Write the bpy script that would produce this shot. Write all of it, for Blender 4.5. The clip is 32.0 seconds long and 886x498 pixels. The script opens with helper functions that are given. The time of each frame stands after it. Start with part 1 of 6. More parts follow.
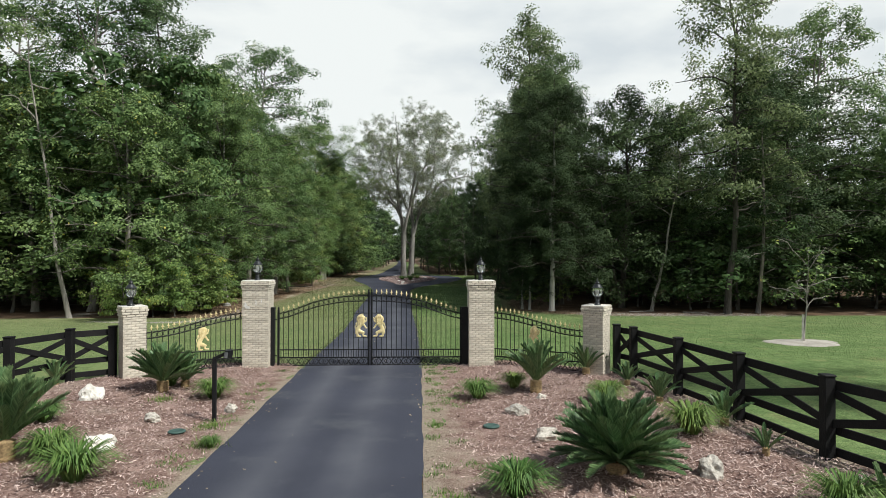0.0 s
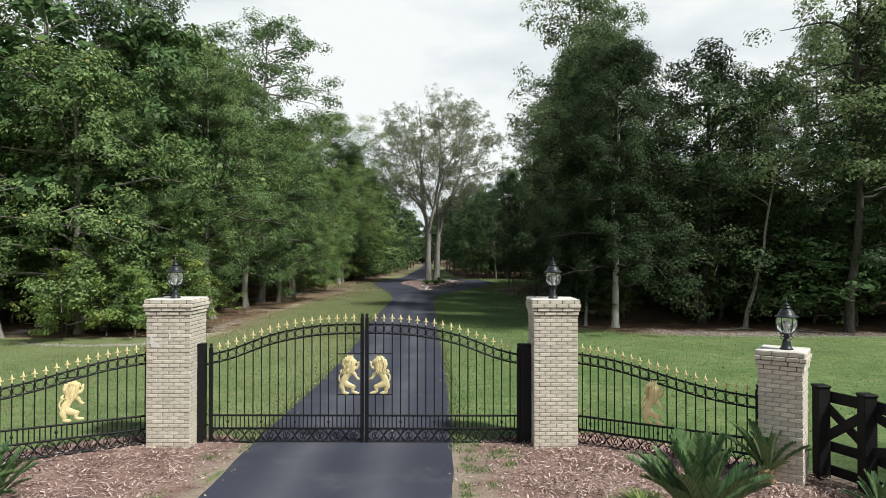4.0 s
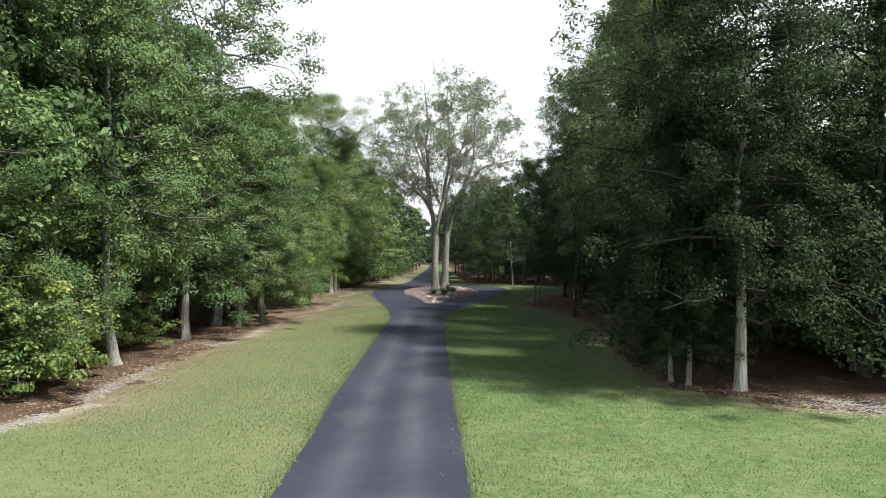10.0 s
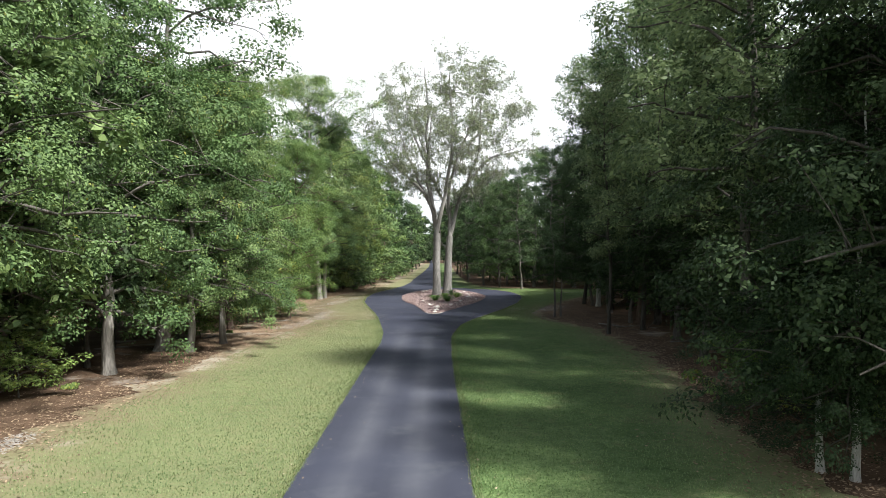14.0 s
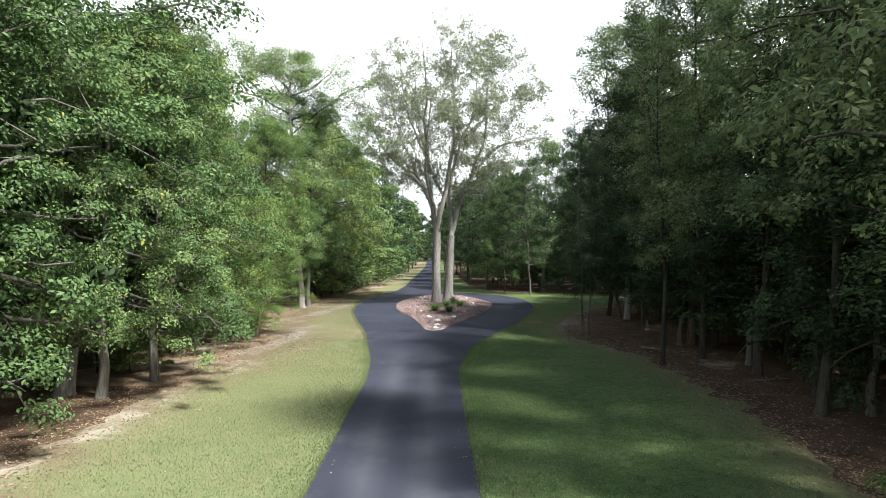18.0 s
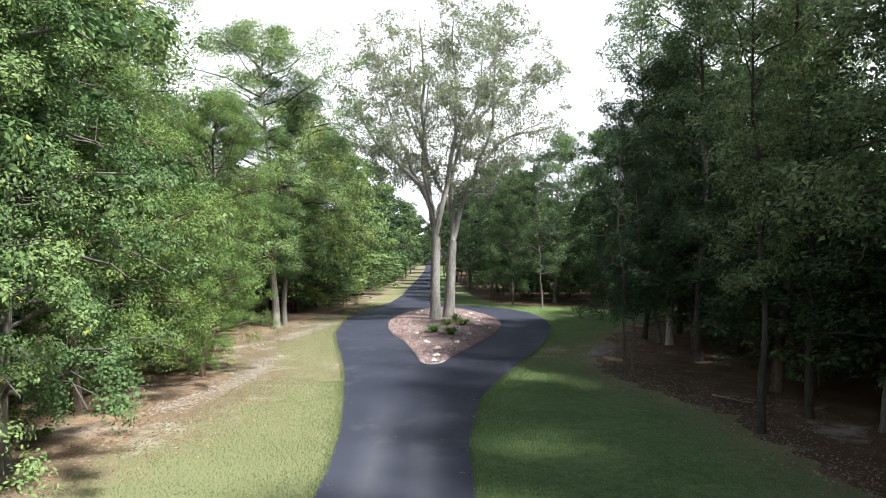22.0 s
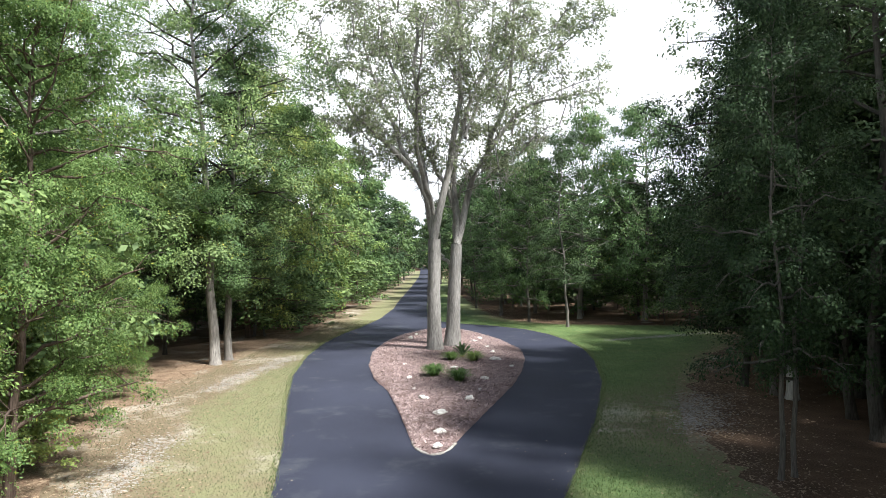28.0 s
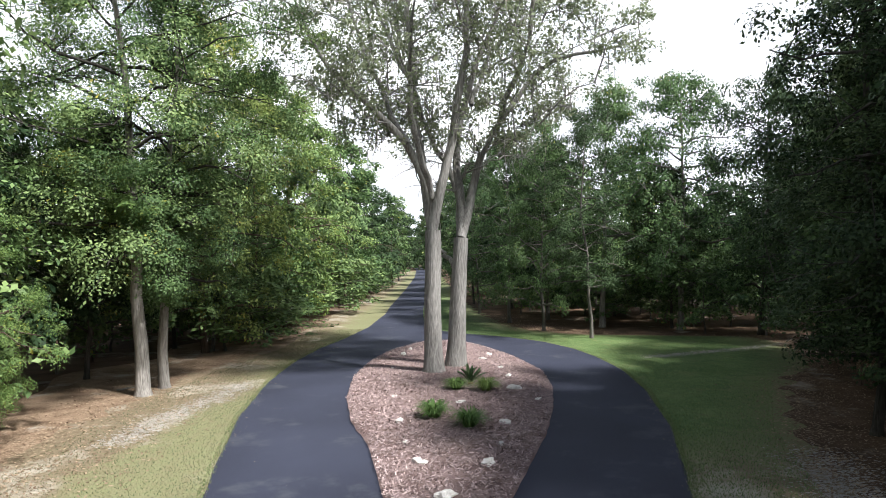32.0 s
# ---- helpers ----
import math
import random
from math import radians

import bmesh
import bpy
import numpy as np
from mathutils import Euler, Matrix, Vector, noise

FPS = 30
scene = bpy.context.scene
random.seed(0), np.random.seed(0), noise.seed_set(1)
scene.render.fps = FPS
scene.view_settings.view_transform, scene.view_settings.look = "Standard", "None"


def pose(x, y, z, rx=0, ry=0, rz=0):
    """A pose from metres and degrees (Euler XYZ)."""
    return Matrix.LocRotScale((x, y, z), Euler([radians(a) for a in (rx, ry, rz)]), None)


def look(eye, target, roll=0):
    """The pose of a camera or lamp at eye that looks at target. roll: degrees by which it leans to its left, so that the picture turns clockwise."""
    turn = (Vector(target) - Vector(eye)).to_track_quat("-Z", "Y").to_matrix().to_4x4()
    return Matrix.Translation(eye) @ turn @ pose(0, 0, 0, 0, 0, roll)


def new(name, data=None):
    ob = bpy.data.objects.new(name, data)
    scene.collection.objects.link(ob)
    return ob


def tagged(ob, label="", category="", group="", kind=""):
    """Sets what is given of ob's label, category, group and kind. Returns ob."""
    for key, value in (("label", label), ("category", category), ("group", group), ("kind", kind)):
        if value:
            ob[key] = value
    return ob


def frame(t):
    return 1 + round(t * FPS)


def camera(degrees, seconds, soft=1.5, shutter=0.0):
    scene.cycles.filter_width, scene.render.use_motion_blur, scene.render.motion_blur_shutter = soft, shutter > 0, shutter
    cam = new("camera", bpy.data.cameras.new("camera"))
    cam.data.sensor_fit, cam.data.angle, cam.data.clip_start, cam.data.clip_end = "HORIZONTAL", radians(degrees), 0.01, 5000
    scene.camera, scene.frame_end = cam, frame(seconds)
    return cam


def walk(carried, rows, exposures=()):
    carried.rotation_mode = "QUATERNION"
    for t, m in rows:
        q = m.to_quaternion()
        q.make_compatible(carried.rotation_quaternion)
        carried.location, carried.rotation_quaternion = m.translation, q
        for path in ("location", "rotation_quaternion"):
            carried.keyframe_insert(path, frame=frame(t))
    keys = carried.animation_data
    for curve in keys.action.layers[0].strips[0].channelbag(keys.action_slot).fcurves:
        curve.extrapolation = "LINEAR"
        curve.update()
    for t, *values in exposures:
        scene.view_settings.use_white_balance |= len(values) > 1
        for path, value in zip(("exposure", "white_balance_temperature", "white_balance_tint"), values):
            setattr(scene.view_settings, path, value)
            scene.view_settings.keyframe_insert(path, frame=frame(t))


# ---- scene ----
cam = camera(69.41, 32.0, soft=0.55)
ROWS = [
    (0, 0.562, 0.000, 3.596, 90.493, -0.078, -2.073),
    (0.5, 0.594, 1.119, 3.539, 90.506, -0.063, -1.549),
    (1, 0.594, 2.219, 3.506, 90.548, -0.067, -1.106),
    (1.5, 0.576, 3.320, 3.492, 90.581, -0.050, -0.764),
    (2, 0.561, 4.400, 3.489, 90.613, -0.062, -0.523),
    (2.5, 0.545, 5.441, 3.493, 90.616, -0.044, -0.312),
    (3, 0.522, 6.482, 3.497, 90.658, -0.026, -0.121),
    (3.5, 0.516, 7.489, 3.519, 90.680, -0.008, 0.069),
    (5.5, 0.402, 11.613, 3.661, 90.696, -0.002, 0.499),
    (6, 0.359, 12.614, 3.692, 90.702, 0.038, 0.558),
    (6.5, 0.326, 13.622, 3.744, 90.691, 0.037, 0.617),
    (7, 0.296, 14.642, 3.788, 90.676, 0.037, 0.666),
    (7.5, 0.264, 15.637, 3.845, 90.665, 0.046, 0.705),
    (8, 0.237, 16.637, 3.911, 90.642, 0.046, 0.733),
    (8.5, 0.215, 17.637, 3.984, 90.606, 0.066, 0.762),
    (9, 0.168, 18.632, 4.045, 90.580, 0.096, 0.780),
    (9.5, 0.128, 19.639, 4.112, 90.563, 0.086, 0.778),
    (10, 0.082, 20.640, 4.192, 90.556, 0.096, 0.796),
    (10.5, 0.035, 21.654, 4.277, 90.519, 0.105, 0.825),
    (11, -0.006, 22.655, 4.362, 90.492, 0.115, 0.832),
    (11.5, -0.054, 23.650, 4.398, 90.475, 0.135, 0.840),
    (12, -0.091, 24.638, 4.397, 90.448, 0.175, 0.837),
    (12.5, -0.131, 25.626, 4.418, 90.410, 0.165, 0.822),
    (13, -0.184, 26.607, 4.461, 90.372, 0.195, 0.817),
    (13.5, -0.239, 27.588, 4.518, 90.354, 0.206, 0.800),
    (14, -0.284, 28.569, 4.562, 90.326, 0.246, 0.792),
    (14.5, -0.325, 29.557, 4.609, 90.297, 0.246, 0.763),
    (16.5, -0.597, 33.562, 4.820, 90.153, 0.058, 0.580),
    (17, -0.659, 34.603, 4.870, 90.128, 0.078, 0.541),
    (17.5, -0.724, 35.645, 4.930, 90.087, 0.048, 0.494),
    (18, -0.778, 36.699, 4.976, 90.073, 0.089, 0.460),
    (18.5, -0.826, 37.753, 5.029, 90.068, 0.099, 0.432),
    (19, -0.866, 38.794, 5.090, 90.066, 0.099, 0.420),
    (19.5, -0.885, 39.841, 5.152, 90.087, 0.099, 0.425),
    (20, -0.890, 40.888, 5.197, 90.120, 0.109, 0.416),
    (20.5, -0.894, 41.941, 5.245, 90.163, 0.139, 0.402),
    (21, -0.905, 43.008, 5.302, 90.212, 0.159, 0.411),
    (21.5, -0.908, 44.049, 5.363, 90.246, 0.149, 0.403),
    (22, -0.915, 45.109, 5.417, 90.302, 0.169, 0.395),
    (22.5, -0.916, 46.157, 5.477, 90.339, 0.169, 0.398),
    (23, -0.948, 47.192, 5.526, 90.374, 0.160, 0.379),
    (23.5, -0.975, 48.234, 5.533, 90.429, 0.170, 0.379),
    (24, -0.996, 49.315, 5.543, 90.461, 0.200, 0.367),
    (24.5, -1.021, 50.396, 5.548, 90.499, 0.200, 0.350),
    (25, -1.055, 51.484, 5.579, 90.533, 0.200, 0.318),
    (25.5, -1.112, 52.553, 5.600, 90.551, 0.211, 0.270),
    (27.5, -1.359, 56.829, 5.649, 90.579, 0.463, -0.028),
    (28, -1.391, 57.924, 5.618, 90.604, 0.514, -0.090),
    (28.5, -1.430, 59.005, 5.592, 90.598, 0.474, -0.133),
    (29, -1.473, 60.107, 5.561, 90.613, 0.495, -0.186),
    (29.5, -1.523, 61.202, 5.548, 90.627, 0.485, -0.249),
    (30, -1.564, 62.211, 5.540, 90.631, 0.516, -0.281),
    (30.5, -1.591, 63.272, 5.544, 90.615, 0.526, -0.333),
    (31, -1.613, 64.286, 5.519, 90.617, 0.527, -0.374),
    (31.5, -1.619, 65.221, 5.464, 90.627, 0.537, -0.413),
    (32, -1.625, 66.103, 5.422, 90.635, 0.557, -0.461),
]
EXPOSURES = [(0, 0.01, 6330, 5), (3, 0.06, 6330, 5), (6, 0.15, 6290, 8), (9, 0.44, 6250, 9), (13, 0.78, 6230, 9), (19, 1.02, 6200, 8), (25, 1.13, 6120, 9), (29, 1.14, 6070, 10), (32, 0.94, 6060, 11)]
walk(cam, [(t, pose(*row)) for t, *row in ROWS], EXPOSURES)
# ---- world ----
SUN_DIR = Vector((0.61, -0.42, 0.95)).normalized()
SUN_ELEV = math.asin(SUN_DIR.z)
world = bpy.data.worlds.new("world")
scene.world = world
world.use_nodes = True
wn, wl = world.node_tree.nodes, world.node_tree.links
wn.clear()
sky = wn.new("ShaderNodeTexSky")
sky.sky_type, sky.sun_disc = "NISHITA", False
sky.sun_elevation, sky.sun_rotation = SUN_ELEV, math.atan2(SUN_DIR.x, SUN_DIR.y)
sky.air_density, sky.dust_density = 1.0, 1.5
wco = wn.new("ShaderNodeTexCoord")
wmap = wn.new("ShaderNodeMapping")
wmap.inputs["Scale"].default_value = (1.0, 1.0, 2.6)
wnoise = wn.new("ShaderNodeTexNoise")
wnoise.inputs["Scale"].default_value, wnoise.inputs["Detail"].default_value = 2.2, 7.0
wramp = wn.new("ShaderNodeValToRGB")
wramp.color_ramp.elements[0].position, wramp.color_ramp.elements[1].position = 0.2, 0.55
wmix = wn.new("ShaderNodeMixRGB")
cloud, cramp, cmix = wn.new("ShaderNodeTexNoise"), wn.new("ShaderNodeValToRGB"), wn.new("ShaderNodeMixRGB")
cloud.inputs["Scale"].default_value, cloud.inputs["Detail"].default_value = 3.4, 6.0
cramp.color_ramp.elements[0].position, cramp.color_ramp.elements[1].position = 0.36, 0.56
cmix.inputs["Color1"].default_value, cmix.inputs["Color2"].default_value = (10.6, 11.0, 11.5, 1), (13.6, 13.6, 13.5, 1)
wbg = wn.new("ShaderNodeBackground")
wbg.inputs["Strength"].default_value = 0.067
wout = wn.new("ShaderNodeOutputWorld")
wl.new(wco.outputs["Generated"], wmap.inputs["Vector"])
wl.new(wmap.outputs["Vector"], wnoise.inputs["Vector"])
wl.new(wmap.outputs["Vector"], cloud.inputs["Vector"])
wl.new(cloud.outputs["Fac"], cramp.inputs["Fac"])
wl.new(cramp.outputs["Color"], cmix.inputs["Fac"])
wl.new(cmix.outputs["Color"], wmix.inputs["Color2"])
wsep = wn.new("ShaderNodeSeparateXYZ")
wl.new(wco.outputs["Generated"], wsep.inputs[0])
whaze = wn.new("ShaderNodeMath")
whaze.operation = "MULTIPLY_ADD"
whaze.inputs[1].default_value, whaze.inputs[2].default_value = -1.2, 0.58
wl.new(wsep.outputs["Z"], whaze.inputs[0])
wsum = wn.new("ShaderNodeMath")
wsum.operation = "ADD"
wl.new(wnoise.outputs["Fac"], wsum.inputs[0])
wl.new(whaze.outputs[0], wsum.inputs[1])
wl.new(wsum.outputs[0], wramp.inputs["Fac"])
wl.new(wramp.outputs["Color"], wmix.inputs["Fac"])
wl.new(sky.outputs["Color"], wmix.inputs["Color1"])
wl.new(wmix.outputs["Color"], wbg.inputs["Color"])
wl.new(wbg.outputs["Background"], wout.inputs["Surface"])
sun_data = bpy.data.lights.new("sun", "SUN")
sun_data.energy, sun_data.angle, sun_data.color = 5.0, radians(5.0), (1.0, 0.965, 0.9)
sun = new("sun", sun_data)
sun.matrix_world = look(SUN_DIR * 100, (0, 0, 0))


# ---- materials ----
def material(name, dark, light, scale=6.0, fine=40.0, rough=0.8, bump=0.3, metal=0.0, spot=None, vary=0.0, world_space=False, spec=0.4, depth=0.02, grain=1.0):
    """A surface that wanders between two colours at two scales, with relief. spot: (colour, scale, from, to) adds patches. vary: change from object to object."""
    m = bpy.data.materials.new(name)
    m.use_nodes = True
    n, l = m.node_tree.nodes, m.node_tree.links
    b = n["Principled BSDF"]
    b.inputs["Roughness"].default_value, b.inputs["Metallic"].default_value = rough, metal
    b.inputs["Specular IOR Level"].default_value = spec
    if world_space:
        vec = n.new("ShaderNodeNewGeometry").outputs["Position"]
    else:
        vec = n.new("ShaderNodeTexCoord").outputs["Object"]
    if grain != 1.0:
        mp = n.new("ShaderNodeMapping")
        mp.inputs["Scale"].default_value = (1, 1, grain)
        l.new(vec, mp.inputs["Vector"])
        vec = mp.outputs["Vector"]
    big, small = n.new("ShaderNodeTexNoise"), n.new("ShaderNodeTexNoise")
    for t, s, d in ((big, scale, 6.0), (small, fine, 4.0)):
        t.inputs["Scale"].default_value, t.inputs["Detail"].default_value = s, d
        l.new(vec, t.inputs["Vector"])
    add = n.new("ShaderNodeMath")
    add.operation = "ADD"
    l.new(big.outputs["Fac"], add.inputs[0])
    l.new(small.outputs["Fac"], add.inputs[1])
    ramp = n.new("ShaderNodeMapRange")
    ramp.inputs["From Min"].default_value, ramp.inputs["From Max"].default_value = 0.7, 1.3
    l.new(add.outputs[0], ramp.inputs["Value"])
    mix = n.new("ShaderNodeMixRGB")
    mix.inputs["Color1"].default_value, mix.inputs["Color2"].default_value = (*dark, 1), (*light, 1)
    l.new(ramp.outputs[0], mix.inputs["Fac"])
    col = mix.outputs["Color"]
    if spot:
        st = n.new("ShaderNodeTexNoise")
        st.inputs["Scale"].default_value, st.inputs["Detail"].default_value, st.inputs["Roughness"].default_value = spot[1], 5.0, 0.65
        l.new(vec, st.inputs["Vector"])
        sr = n.new("ShaderNodeMapRange")
        sr.inputs["From Min"].default_value, sr.inputs["From Max"].default_value = spot[2], spot[3]
        l.new(st.outputs["Fac"], sr.inputs["Value"])
        sm = n.new("ShaderNodeMixRGB")
        sm.inputs["Color2"].default_value = (*spot[0], 1)
        l.new(sr.outputs[0], sm.inputs["Fac"])
        l.new(col, sm.inputs["Color1"])
        col = sm.outputs["Color"]
    if vary:
        info = n.new("ShaderNodeObjectInfo")
        vr = n.new("ShaderNodeMapRange")
        vr.inputs["To Min"].default_value, vr.inputs["To Max"].default_value = 1 - vary, 1 + vary
        l.new(info.outputs["Random"], vr.inputs["Value"])
        hs = n.new("ShaderNodeHueSaturation")
        l.new(vr.outputs[0], hs.inputs["Value"])
        l.new(col, hs.inputs["Color"])
        col = hs.outputs["Color"]
    l.new(col, b.inputs["Base Color"])
    if bump:
        bp = n.new("ShaderNodeBump")
        bp.inputs["Strength"].default_value, bp.inputs["Distance"].default_value = bump, depth
        l.new(add.outputs[0], bp.inputs["Height"])
        l.new(bp.outputs["Normal"], b.inputs["Normal"])
    return m


def leaf_material(name, dark, light, through_light, vary=0.18, rough=0.55, turning=0.0, spec=0.25):
    """Leaves: each one its own shade, some light let through. turning: the share that has gone yellow."""
    m = bpy.data.materials.new(name)
    m.use_nodes = True
    n, l = m.node_tree.nodes, m.node_tree.links
    b, out = n["Principled BSDF"], n["Material Output"]
    b.inputs["Roughness"].default_value, b.inputs["Specular IOR Level"].default_value = rough, spec
    geo, info = n.new("ShaderNodeNewGeometry"), n.new("ShaderNodeObjectInfo")
    patch = n.new("ShaderNodeTexNoise")
    patch.inputs["Scale"].default_value, patch.inputs["Detail"].default_value = 0.45, 3.0
    l.new(n.new("ShaderNodeTexCoord").outputs["Object"], patch.inputs["Vector"])
    add = n.new("ShaderNodeMath")
    add.operation = "ADD"
    l.new(geo.outputs["Random Per Island"], add.inputs[0])
    l.new(patch.outputs["Fac"], add.inputs[1])
    rng = n.new("ShaderNodeMapRange")
    rng.inputs["From Min"].default_value, rng.inputs["From Max"].default_value = 0.3, 1.5
    l.new(add.outputs[0], rng.inputs["Value"])
    mix = n.new("ShaderNodeMixRGB")
    mix.inputs["Color1"].default_value, mix.inputs["Color2"].default_value = (*dark, 1), (*light, 1)
    l.new(rng.outputs[0], mix.inputs["Fac"])
    hs = n.new("ShaderNodeHueSaturation")
    vr, hr = n.new("ShaderNodeMapRange"), n.new("ShaderNodeMapRange")
    vr.inputs["To Min"].default_value, vr.inputs["To Max"].default_value = 1 - vary, 1 + vary
    hr.inputs["To Min"].default_value, hr.inputs["To Max"].default_value = 0.522, 0.48
    l.new(info.outputs["Random"], vr.inputs["Value"])
    l.new(info.outputs["Random"], hr.inputs["Value"])
    l.new(vr.outputs[0], hs.inputs["Value"])
    l.new(hr.outputs[0], hs.inputs["Hue"])
    col = mix.outputs["Color"]
    if turning:
        wide, sum_, yr, ym = n.new("ShaderNodeTexNoise"), n.new("ShaderNodeMath"), n.new("ShaderNodeMapRange"), n.new("ShaderNodeMixRGB")
        wide.inputs["Scale"].default_value, wide.inputs["Detail"].default_value = 0.8, 2.0
        l.new(n.new("ShaderNodeTexCoord").outputs["Object"], wide.inputs["Vector"])
        sum_.operation = "MULTIPLY"
        l.new(wide.outputs["Fac"], sum_.inputs[0])
        l.new(geo.outputs["Random Per Island"], sum_.inputs[1])
        yr.inputs["From Min"].default_value, yr.inputs["From Max"].default_value, yr.inputs["To Max"].default_value = 0.6 - turning * 2, 0.66 - turning * 2, 0.8
        l.new(sum_.outputs[0], yr.inputs["Value"])
        l.new(yr.outputs[0], ym.inputs["Fac"])
        l.new(col, ym.inputs["Color1"])
        ym.inputs["Color2"].default_value = (0.4, 0.36, 0.06, 1)
        col = ym.outputs["Color"]
    l.new(col, hs.inputs["Color"])
    l.new(hs.outputs["Color"], b.inputs["Base Color"])
    tr, ms = n.new("ShaderNodeBsdfTranslucent"), n.new("ShaderNodeMixShader")
    ms.inputs["Fac"].default_value = through_light
    l.new(hs.outputs["Color"], tr.inputs["Color"])
    l.new(b.outputs["BSDF"], ms.inputs[1])
    l.new(tr.outputs["BSDF"], ms.inputs[2])
    l.new(ms.outputs["Shader"], out.inputs["Surface"])
    return m


def lawn_material():
    """Mown grass with dry blades, thinning into straw and sand where the attribute 'worn' rises."""
    m = material("lawn", (0.068, 0.124, 0.038), (0.178, 0.242, 0.092), 0.35, 18.0, 0.9, 0.9, world_space=True, spot=((0.2, 0.195, 0.088), 0.9, 0.54, 0.8), spec=0.15, depth=0.05)
    n, l = m.node_tree.nodes, m.node_tree.links
    b = n["Principled BSDF"]
    old = b.inputs["Base Color"].links[0].from_socket
    at = n.new("ShaderNodeAttribute")
    at.attribute_name = "worn"
    pos = n.new("ShaderNodeNewGeometry").outputs["Position"]
    tuf, tr, tv = n.new("ShaderNodeTexNoise"), n.new("ShaderNodeMapRange"), n.new("ShaderNodeHueSaturation")
    tuf.inputs["Scale"].default_value, tuf.inputs["Detail"].default_value, tuf.inputs["Roughness"].default_value = 2.6, 10.0, 0.82
    l.new(pos, tuf.inputs["Vector"])
    tr.inputs["From Min"].default_value, tr.inputs["From Max"].default_value = 0.3, 0.7
    tr.inputs["To Min"].default_value, tr.inputs["To Max"].default_value = 0.45, 1.5
    l.new(tuf.outputs["Fac"], tr.inputs["Value"])
    l.new(tr.outputs[0], tv.inputs["Value"])
    l.new(old, tv.inputs["Color"])
    old = tv.outputs["Color"]
    t1, t2 = n.new("ShaderNodeTexNoise"), n.new("ShaderNodeTexNoise")
    for t, s, d in ((t1, 1.1, 7.0), (t2, 0.35, 6.0)):
        t.inputs["Scale"].default_value, t.inputs["Detail"].default_value, t.inputs["Roughness"].default_value = s, d, 0.68
        l.new(pos, t.inputs["Vector"])
    a = n.new("ShaderNodeMath")
    a.operation = "ADD"
    l.new(at.outputs["Fac"], a.inputs[0])
    l.new(t1.outputs["Fac"], a.inputs[1])
    r = n.new("ShaderNodeMapRange")
    r.inputs["From Min"].default_value, r.inputs["From Max"].default_value = 0.95, 1.25
    l.new(a.outputs[0], r.inputs["Value"])
    thin, pale = n.new("ShaderNodeMapRange"), n.new("ShaderNodeMixRGB")
    thin.inputs["From Min"].default_value, thin.inputs["From Max"].default_value, thin.inputs["To Max"].default_value = -0.3, 0.6, 0.8
    l.new(at.outputs["Fac"], thin.inputs["Value"])
    l.new(thin.outputs[0], pale.inputs["Fac"])
    l.new(old, pale.inputs["Color1"])
    pale.inputs["Color2"].default_value = (0.265, 0.255, 0.137, 1)
    old = pale.outputs["Color"]
    t3, r3, dry = n.new("ShaderNodeTexNoise"), n.new("ShaderNodeMapRange"), n.new("ShaderNodeMixRGB")
    t3.inputs["Scale"].default_value, t3.inputs["Detail"].default_value, t3.inputs["Roughness"].default_value = 2.6, 9.0, 0.8
    l.new(pos, t3.inputs["Vector"])
    r3.inputs["From Min"].default_value, r3.inputs["From Max"].default_value, r3.inputs["To Max"].default_value = 0.48, 0.68, 0.75
    thirst = n.new("ShaderNodeMath")
    thirst.operation, thirst.inputs[1].default_value = "MULTIPLY_ADD", 0.2
    l.new(at.outputs["Fac"], thirst.inputs[0])
    l.new(t3.outputs["Fac"], thirst.inputs[2])
    l.new(thirst.outputs[0], r3.inputs["Value"])
    l.new(r3.outputs[0], dry.inputs["Fac"])
    l.new(old, dry.inputs["Color1"])
    dry.inputs["Color2"].default_value = (0.2, 0.168, 0.1, 1)
    old = dry.outputs["Color"]
    bare = n.new("ShaderNodeMixRGB")
    bare.inputs["Color1"].default_value, bare.inputs["Color2"].default_value = (0.2, 0.158, 0.1, 1), (0.41, 0.365, 0.29, 1)
    rr = n.new("ShaderNodeMapRange")
    rr.inputs["From Min"].default_value, rr.inputs["From Max"].default_value = 0.5, 0.62
    l.new(t2.outputs["Fac"], rr.inputs["Value"])
    l.new(rr.outputs[0], bare.inputs["Fac"])
    mx = n.new("ShaderNodeMixRGB")
    l.new(r.outputs[0], mx.inputs["Fac"])
    l.new(old, mx.inputs["Color1"])
    l.new(bare.outputs["Color"], mx.inputs["Color2"])
    l.new(mx.outputs["Color"], b.inputs["Base Color"])
    return m


def chip_material(name, dark, light):
    """Loose bits: each one its own shade between two colours."""
    m = bpy.data.materials.new(name)
    m.use_nodes = True
    n, l = m.node_tree.nodes, m.node_tree.links
    b = n["Principled BSDF"]
    b.inputs["Roughness"].default_value, b.inputs["Specular IOR Level"].default_value = 0.85, 0.2
    mix = n.new("ShaderNodeMixRGB")
    mix.inputs["Color1"].default_value, mix.inputs["Color2"].default_value = (*dark, 1), (*light, 1)
    l.new(n.new("ShaderNodeNewGeometry").outputs["Random Per Island"], mix.inputs["Fac"])
    l.new(mix.outputs["Color"], b.inputs["Base Color"])
    return m


